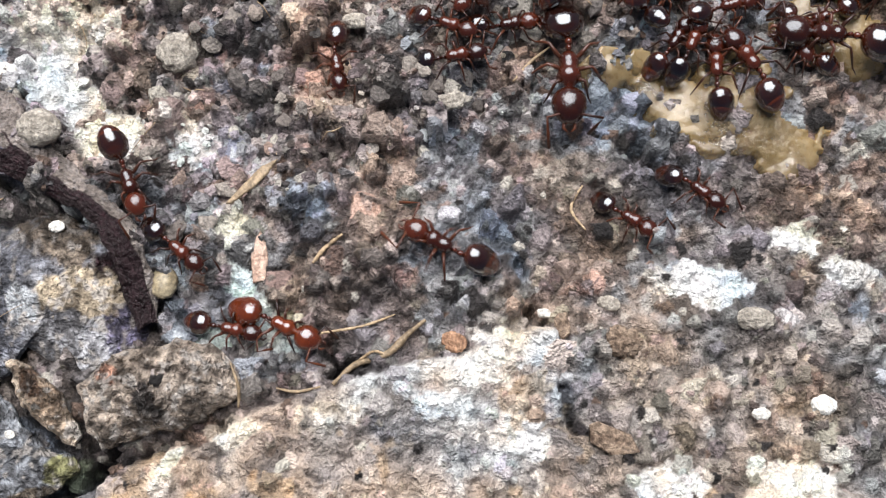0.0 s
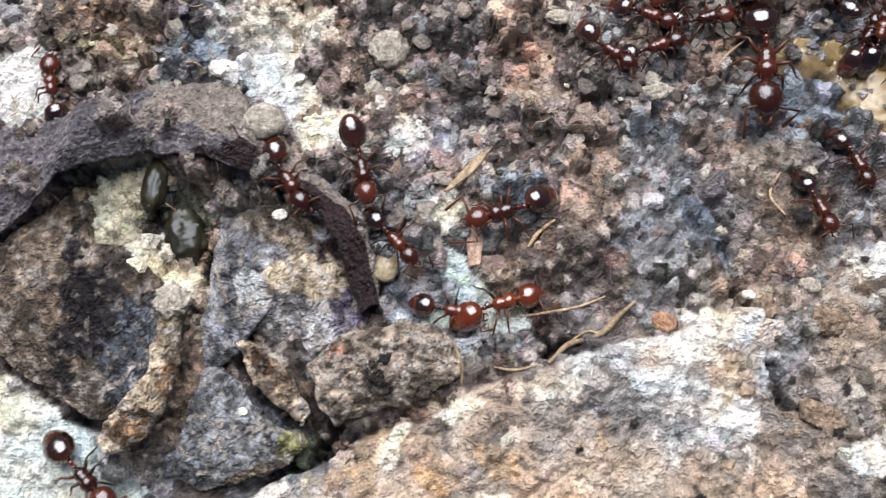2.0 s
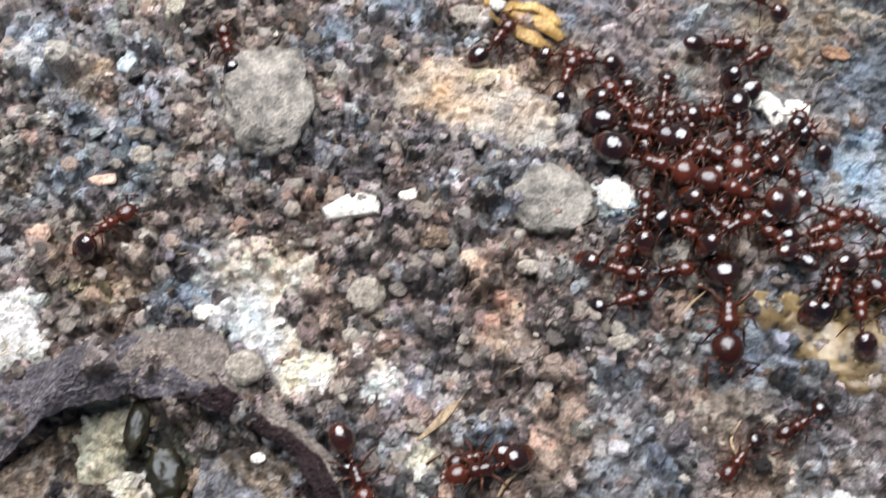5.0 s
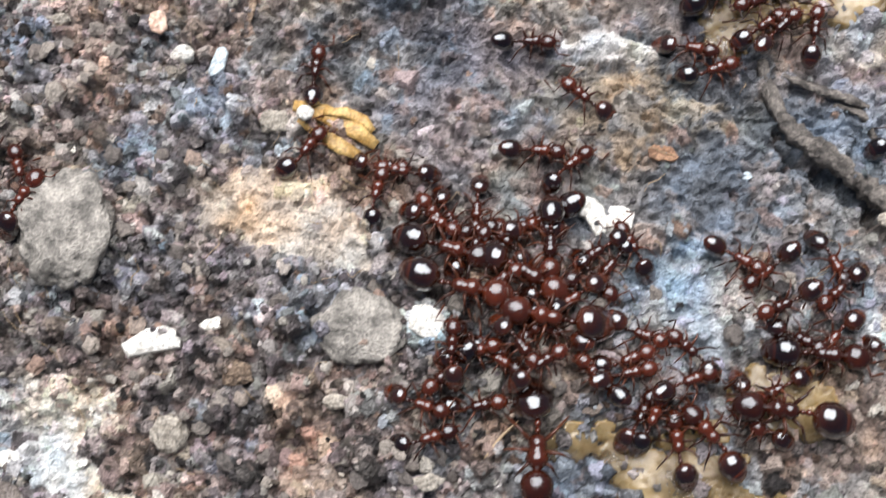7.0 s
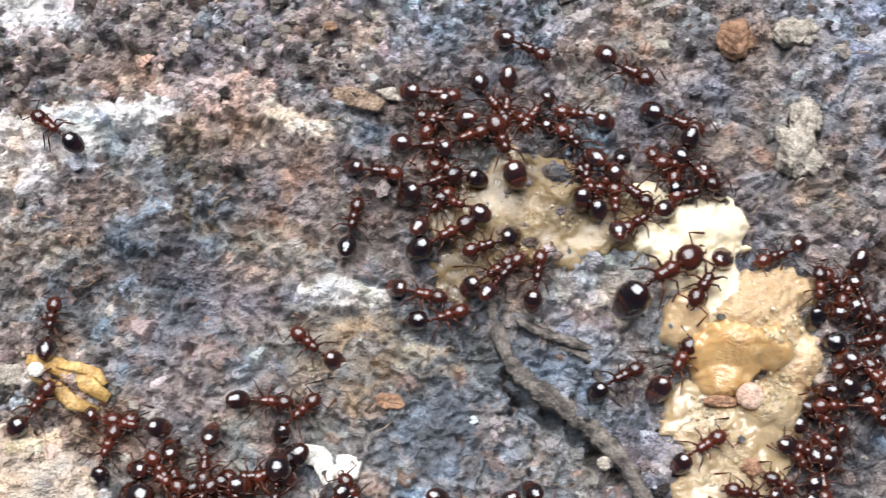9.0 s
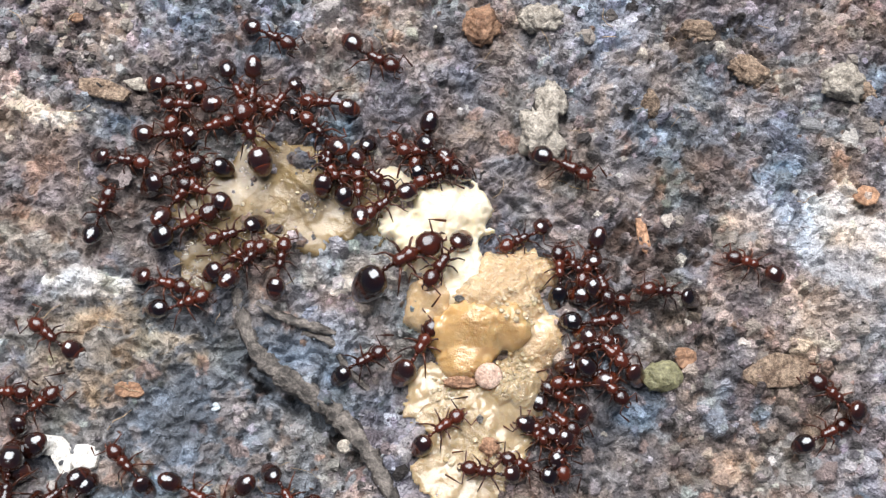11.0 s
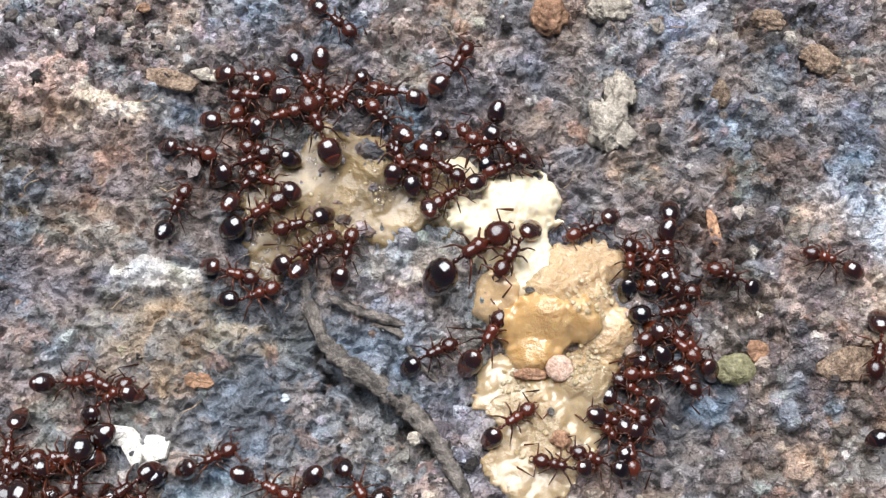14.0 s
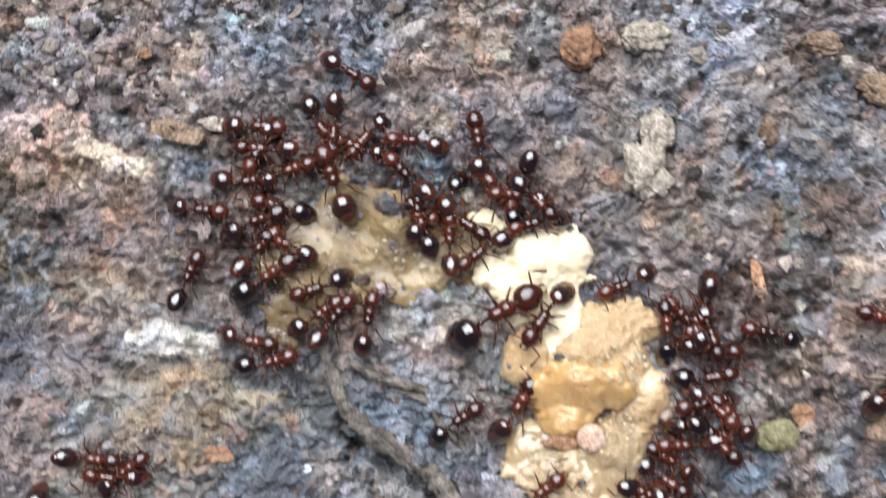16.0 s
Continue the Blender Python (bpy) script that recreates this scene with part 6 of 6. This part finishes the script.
strand([(-30.69, -31.37), (-30.32, -32.22), (-30.33, -32.87)], 0.06, M_FIBRE, "pale brown fibre on an ant", "plant_fibre", 8, 0.0, 8, 4.0)
strand([(-29.14, -32.03), (-28.38, -32.14), (-27.53, -31.93)], 0.06, M_FIBRE, "pale brown fibre by the crack", "plant_fibre", 9, 0.0, 8, 2.0)
stone(-12.01, -28.51, 0.71, 0.43, -0, M_PALE, "cream pebble", 24, "pebble", None, 0.12)
stone(-22.83, -30.05, 0.41, 0.36, -0, M_ORANGE, "small orange pink pebble", 25, "pebble", None, 0.12)
stone(-9.66, -31.52, 0.45, 0.34, -0, M_CHALK, "white pebble", 26, "pebble", None, 0.15)
stone(-11.81, -31.94, 0.33, 0.23, -0, M_CHALK, "white pebble", 27, "pebble", None, 0.15)
stone(-16.76, -29.64, 0.62, 0.56, -0, M_BARK, "ochre crumb of soil", 28, "soil_crumb", None, 0.3, 0.5)
# between the leaf and the crowd
chip(-34.82, -15.91, 1.61, 0.76, 12, M_CHALK, "sharp white limestone chip", 32, "stone_chip", 0.35, 14.0)
chip(-32.57, -14.98, 0.83, 0.31, 20, M_CHALK, "narrow cream limestone splinter", 33, "stone_chip", 0.2)
chip(-23.77, -14.6, 0.88, 0.76, -10, M_CHALK, "angular white stone chip among ants", 35, "stone_chip", 0.4)
chip(-45.51, -15.42, 0.74, 0.33, 5, M_PINK, "pink orange flake", 36, "stone_chip", 0.15)
stone(-47.93, -17.98, 0.54, 0.46, -0, M_PINK, "pink crumb", 37, "pebble", None, 0.2)
stone(-38.92, -11.44, 2.05, 2.55, 10, M_BOULDER, "large rounded pale grey stone half sunk in soil", 131, "boulder", 0.9, 0.16, 0.75)
stone(-26.47, -15.03, 1.84, 1.51, -5, M_BOULDER, "flat grey stone slab half buried in soil", 132, "boulder", 0.5, 0.14, 0.8)
stone(-43.92, -14.38, 0.45, 0.47, -0, M_PALE, "pale pebble", 38, "pebble", None, 0.15)
stone(-40.45, -20.87, 0.62, 0.37, -10, M_CHALK, "white pebble", 39, "pebble", None, 0.15)
stone(-27.28, -18.04, 0.53, 0.32, -0, M_PALE, "cream pebble", 40, "pebble", None, 0.15)
chip(-45.54, -9.51, 0.46, 0.69, -0, M_ICE, "pale blue grey chip", 41)
stone(-31.31, -17.11, 0.63, 0.5, -0, M_BARK, "reddish brown crumb", 42, "soil_crumb", None, 0.25)
# upper ground
chip(-35.95, -2.09, 0.46, 0.69, 25, M_PINK, "bright pink stone flake", 51, "stone_chip", 0.18)
chip(-33.32, -3.72, 0.38, 0.78, -15, M_ICE, "bluish white chip", 52, "stone_chip", 0.2)
stone(-34.93, -3.21, 0.5, 0.45, -0, M_CHALK, "white pebble", 53, "pebble", None, 0.2)
chip(-32.12, -0.63, 0.2, 1.37, -8, M_BARK, "thin pink brown splinter of wood", 54, "wood_splinter", 0.15)
chip(-16.78, -9.9, 0.53, 0.8, 10, M_CHALK, "white stone chip beside ants", 55, "stone_chip", 0.35)
chip(-17.88, -9.21, 1.01, 0.33, 8, M_CHALK, "flat white stone splinter", 56, "stone_chip", 0.25)
chip(-14.31, -6.91, 0.48, 0.38, -20, M_ORANGE, "orange beige flake on grey bark", 57, "bark_flake", 0.15)
stone(-38.03, -4.06, 0.25, 0.26, -0, M_PINK, "tiny pink grain", 58, "pebble")
stone(-40.07, -2.24, 0.41, 0.27, -0, M_PALE, "pale pebble", 59, "pebble")
stone(-30.68, -6.17, 0.65, 0.52, -0, M_PALE, "pale crumb", 60, "pebble", None, 0.25)
# the yellow husk
husk = tagged(new("insect_husk"), "torn yellow brown insect husk on soil", "husk")
blade([(-29.88, -5.53), (-28.62, -5.73), (-27.31, -6.44), (-26.27, -7.11)], 0.42, M_HUSK, "", "wing_case", 0.2, husk)
blade([(-29.58, -6.16), (-28.53, -6.75), (-27.74, -7.34), (-26.72, -7.68)], 0.34, M_HUSK, "", "wing_case", 0.1, husk)
blade([(-28.62, -5.73), (-27.61, -5.82), (-26.84, -6.04), (-26.43, -6.53)], 0.25, M_HUSK, "", "membrane", 0.35, husk)
stone(-29.29, -6.02, 0.37, 0.34, -0, M_CHALK, "small cream grain on the husk", 68, "pebble", None, 0.1, 0.0, 3, 0.25)
# the root
strand([(-9.75, -2.26), (-9.32, -3.81), (-8.63, -5.21), (-7.56, -6.17), (-6.29, -7.05), (-4.99, -8.02), (-3.91, -9.33), (-3.17, -10.55), (-2.31, -12.24)], 0.46, M_ROOT, "grey brown ridged root half sunk in bark", "root", 21, 0.22, 14, -0.25, 0.25)
strand([(-8.75, -2.93), (-7.73, -3.57), (-6.21, -4.08), (-5.2, -4.33)], 0.2, M_ROOT, "thin grey side root on bark", "root", 22, 0.2, 10, -0.2, 0.25)
strand([(-6.71, -4.34), (-5.45, -4.72), (-4.69, -5.85), (-3.69, -6.85)], 0.18, M_ROOT, "thin grey side root on bark", "root", 23, 0.2, 10, -0.2, 0.25)
# far ground
stone(1.52, 10.32, 0.76, 0.9, -0, M_ORANGE, "fuzzy orange brown plant bit", 71, "plant_bit", None, 0.3, 0.4)
stone(4.39, 10.73, 0.98, 0.68, -0, M_PALE, "pale crumbly dropping", 72, "dropping", None, 0.35, 0.2)
stone(4.12, 4.99, 0.96, 1.22, 8, M_PALE, "tan crumbly dropping of grit", 73, "dropping", None, 0.38, 0.15, 4)
stone(4.75, 6.6, 0.64, 0.84, -0, M_PALE, "tan crumbly dropping of grit", 74, "dropping", None, 0.38, 0.15)
stone(18.59, 7.46, 0.99, 0.86, -0, M_PALE, "pale crumbly dropping", 75, "dropping", None, 0.3, 0.15)
stone(19.54, 7.06, 0.55, 0.46, -0, M_BARK, "brown crumb", 76, "soil_crumb", None, 0.25)
stone(-17.4, 10.39, 0.34, 0.25, -0, M_ORANGE, "small orange seed", 77, "seed", None, 0.1)
chip(-14, -6.89, 0.59, 0.43, -10, M_ORANGE, "orange beige flake on grey bark", 78, "bark_flake", 0.15)
stone(-4.73, -9.38, 0.32, 0.31, -0, M_PALE, "small round pale bead", 79, "seed", None, 0.04, 0.1)
# a small pale chip added in place of a white glint
chip(-10.43, -7.62, 0.24, 0.26, -10, M_ICE, "pale blue chip", 80, "stone_chip", 0.12)
stone(9.38, -6.37, 0.92, 0.69, 5, M_OLIVE, "olive green angular seed", 81, "seed", None, 0.15, 0.3)
chip(10.45, -5.53, 0.56, 0.64, -20, M_ORANGE, "pale orange flake", 82, "bark_flake", 0.15)
chip(14.74, -5.98, 1.91, 0.91, 8, M_BARK, "large thin tan flake of bark", 83, "bark_flake", 0.18, 5.0)
chip(8.91, 0.35, 0.32, 1.15, 8, M_ORANGE, "narrow ochre splinter", 84, "wood_splinter", 0.15)
chip(19.11, 1.91, 0.7, 0.56, -0, M_ORANGE, "rust brown flake on lime", 85, "bark_flake", 0.15)
chip(-17.45, -9.29, 1.11, 0.5, -10, M_CHALK, "white stone chip", 86, "stone_chip", 0.3)
chip(-15.85, -9.79, 0.68, 0.75, 20, M_CHALK, "cream stone chip", 87, "stone_chip", 0.3)
chip(-15.87, 6.9, 1.46, 0.6, -12, M_BARK, "curled brown bark flake", 88, "bark_flake", 0.25)
chip(-14.2, 7.25, 1.31, 0.38, -10, M_PALE, "pale edge of a bark flake", 89, "bark_flake", 0.2)
stone(14.2, 8.24, 0.93, 0.63, -30, M_BARK, "pale brown crumb", 93, "soil_crumb", None, 0.3, 0.4)
stone(12, 10.42, 0.83, 0.52, -10, M_BARK, "orange brown crumb", 94, "soil_crumb", None, 0.25, 0.4)
stone(9.46, 6.49, 0.43, 0.73, -0, M_BARK, "ochre grain", 95, "soil_crumb", None, 0.2)
stone(1.59, -6.38, 0.61, 0.6, -0, M_PINK, "flat pink beige crumb on the food", 96, "food_crumb", 0.25, 0.06, 0.0, 3, 0.05)
stone(0.3, -2.99, 0.23, 0.16, -0, M_CLOD, "tiny black speck on the food", 97, "soil_crumb", None, 0.2, 0.0, 2)
stone(1.2, -8.24, 0.15, 0.21, -0, M_CLOD, "tiny black speck on the food", 98, "soil_crumb", None, 0.2, 0.0, 2)
stone(1.62, -9.44, 0.42, 0.39, -0, M_ORANGE, "red brown bit in the food", 99, "food_crumb", None, 0.2, 0.2)
stone(0.43, -6.6, 0.85, 0.26, -0, M_ORANGE, "amber drip under the jelly", 100, "food_drip", None, 0.2, 0.3)
# fine fibres strewn over the soil
rng = np.random.default_rng(19)
bm = bmesh.new()
for n in range(300):
    x, y = rng.uniform(-50, 20), rng.uniform(-36, 12)
    if not -17 < y - 0.55 * (x + 15) < 24:
        continue
    a, q = rng.uniform(0, 6.3), rng.uniform(0.5, 1.5)
    pts = []
    for k in range(4):
        pts.append((x, y, level_at(x, y, 0.12) + 0.04 + 0.08 * rng.random()))
        a += rng.normal(0, 0.5)
        x, y = x + q * 0.33 * math.cos(a), y + q * 0.33 * math.sin(a)
    r0 = rng.uniform(0.01, 0.026)
    tube(bm, pts, [r0, r0, r0, r0 * 0.5], 4)
tagged(part("plant_fibres", bm, M_FIBRE), "fine tan root hairs and fibres strewn on soil", "fibres", kind="stuff")



# ---- what moves
def steps(rows):
    """Rows at even short steps between the given ones, for a walking ant."""
    out = []
    for (t0, x0, y0, h0), (t1, x1, y1, h1) in zip(rows, rows[1:]):
        h1 = h0 + (h1 - h0 + 180) % 360 - 180
        n = max(1, math.ceil(max((t1 - t0) / 0.5, abs(h1 - h0) / 40)))
        out += [(t0 + (t1 - t0) * k / n, x0 + (x1 - x0) * k / n, y0 + (y1 - y0) * k / n, h0 + (h1 - h0) * k / n) for k in range(n)]
    return out + [rows[-1]]


def motions():
    r = random.Random(5)
    for ob, rows, phase in MOVES:
        m0 = ob.matrix_basis.copy()
        size = ob.scale.copy()
        x0, y0, z0 = m0.translation
        e = m0.to_euler()
        if rows is None:
            # a feeding ant shifts a little where it stands
            keys, t = [], 0.0
            while t < 16.0:
                q = Matrix.LocRotScale((x0 + r.gauss(0, 0.05) * MM, y0 + r.gauss(0, 0.05) * MM, z0), Euler((e.x, e.y, e.z + radians(r.gauss(0, 2.2)))), None)
                keys.append((t, q))
                t += r.uniform(0.7, 1.6)
            keys.append((16.0, keys[-1][1]))
            walk(ob, keys)
        else:
            rows = list(rows)
            if rows[0][0] > 0:
                rows.insert(0, (0.0, *rows[0][1:]))
            if rows[-1][0] < 16:
                rows.append((16.0, *rows[-1][1:]))
            path = steps(rows)
            walk(ob, [(t, pose(x * MM, y * MM, (level_at(x, y, 0.55) - 0.05) * MM, 0, 0, h)) for t, x, y, h in path])
            # legs swing in two sets of three while it goes
            legs = [o for o in ob.children if o.name.startswith("leg")]
            for n, leg in enumerate(legs):
                hip = leg.location.copy()
                keys, t, k = [], 0.0, 0
                while t <= 16.0:
                    going = any(a[0] <= t <= b[0] and math.hypot(a[1] - b[1], a[2] - b[2]) > 0.35 * (b[0] - a[0]) for a, b in zip(rows, rows[1:]))
                    swing = (13 if (k + n + n // 2) % 2 else -13) if going else 0
                    keys.append((t, Matrix.Translation(hip) @ pose(0, 0, 0, 0, 0, swing)))
                    t, k = t + (0.2 if going else 0.4), k + 1
                walk(leg, keys)
        ob.scale = size


motions()
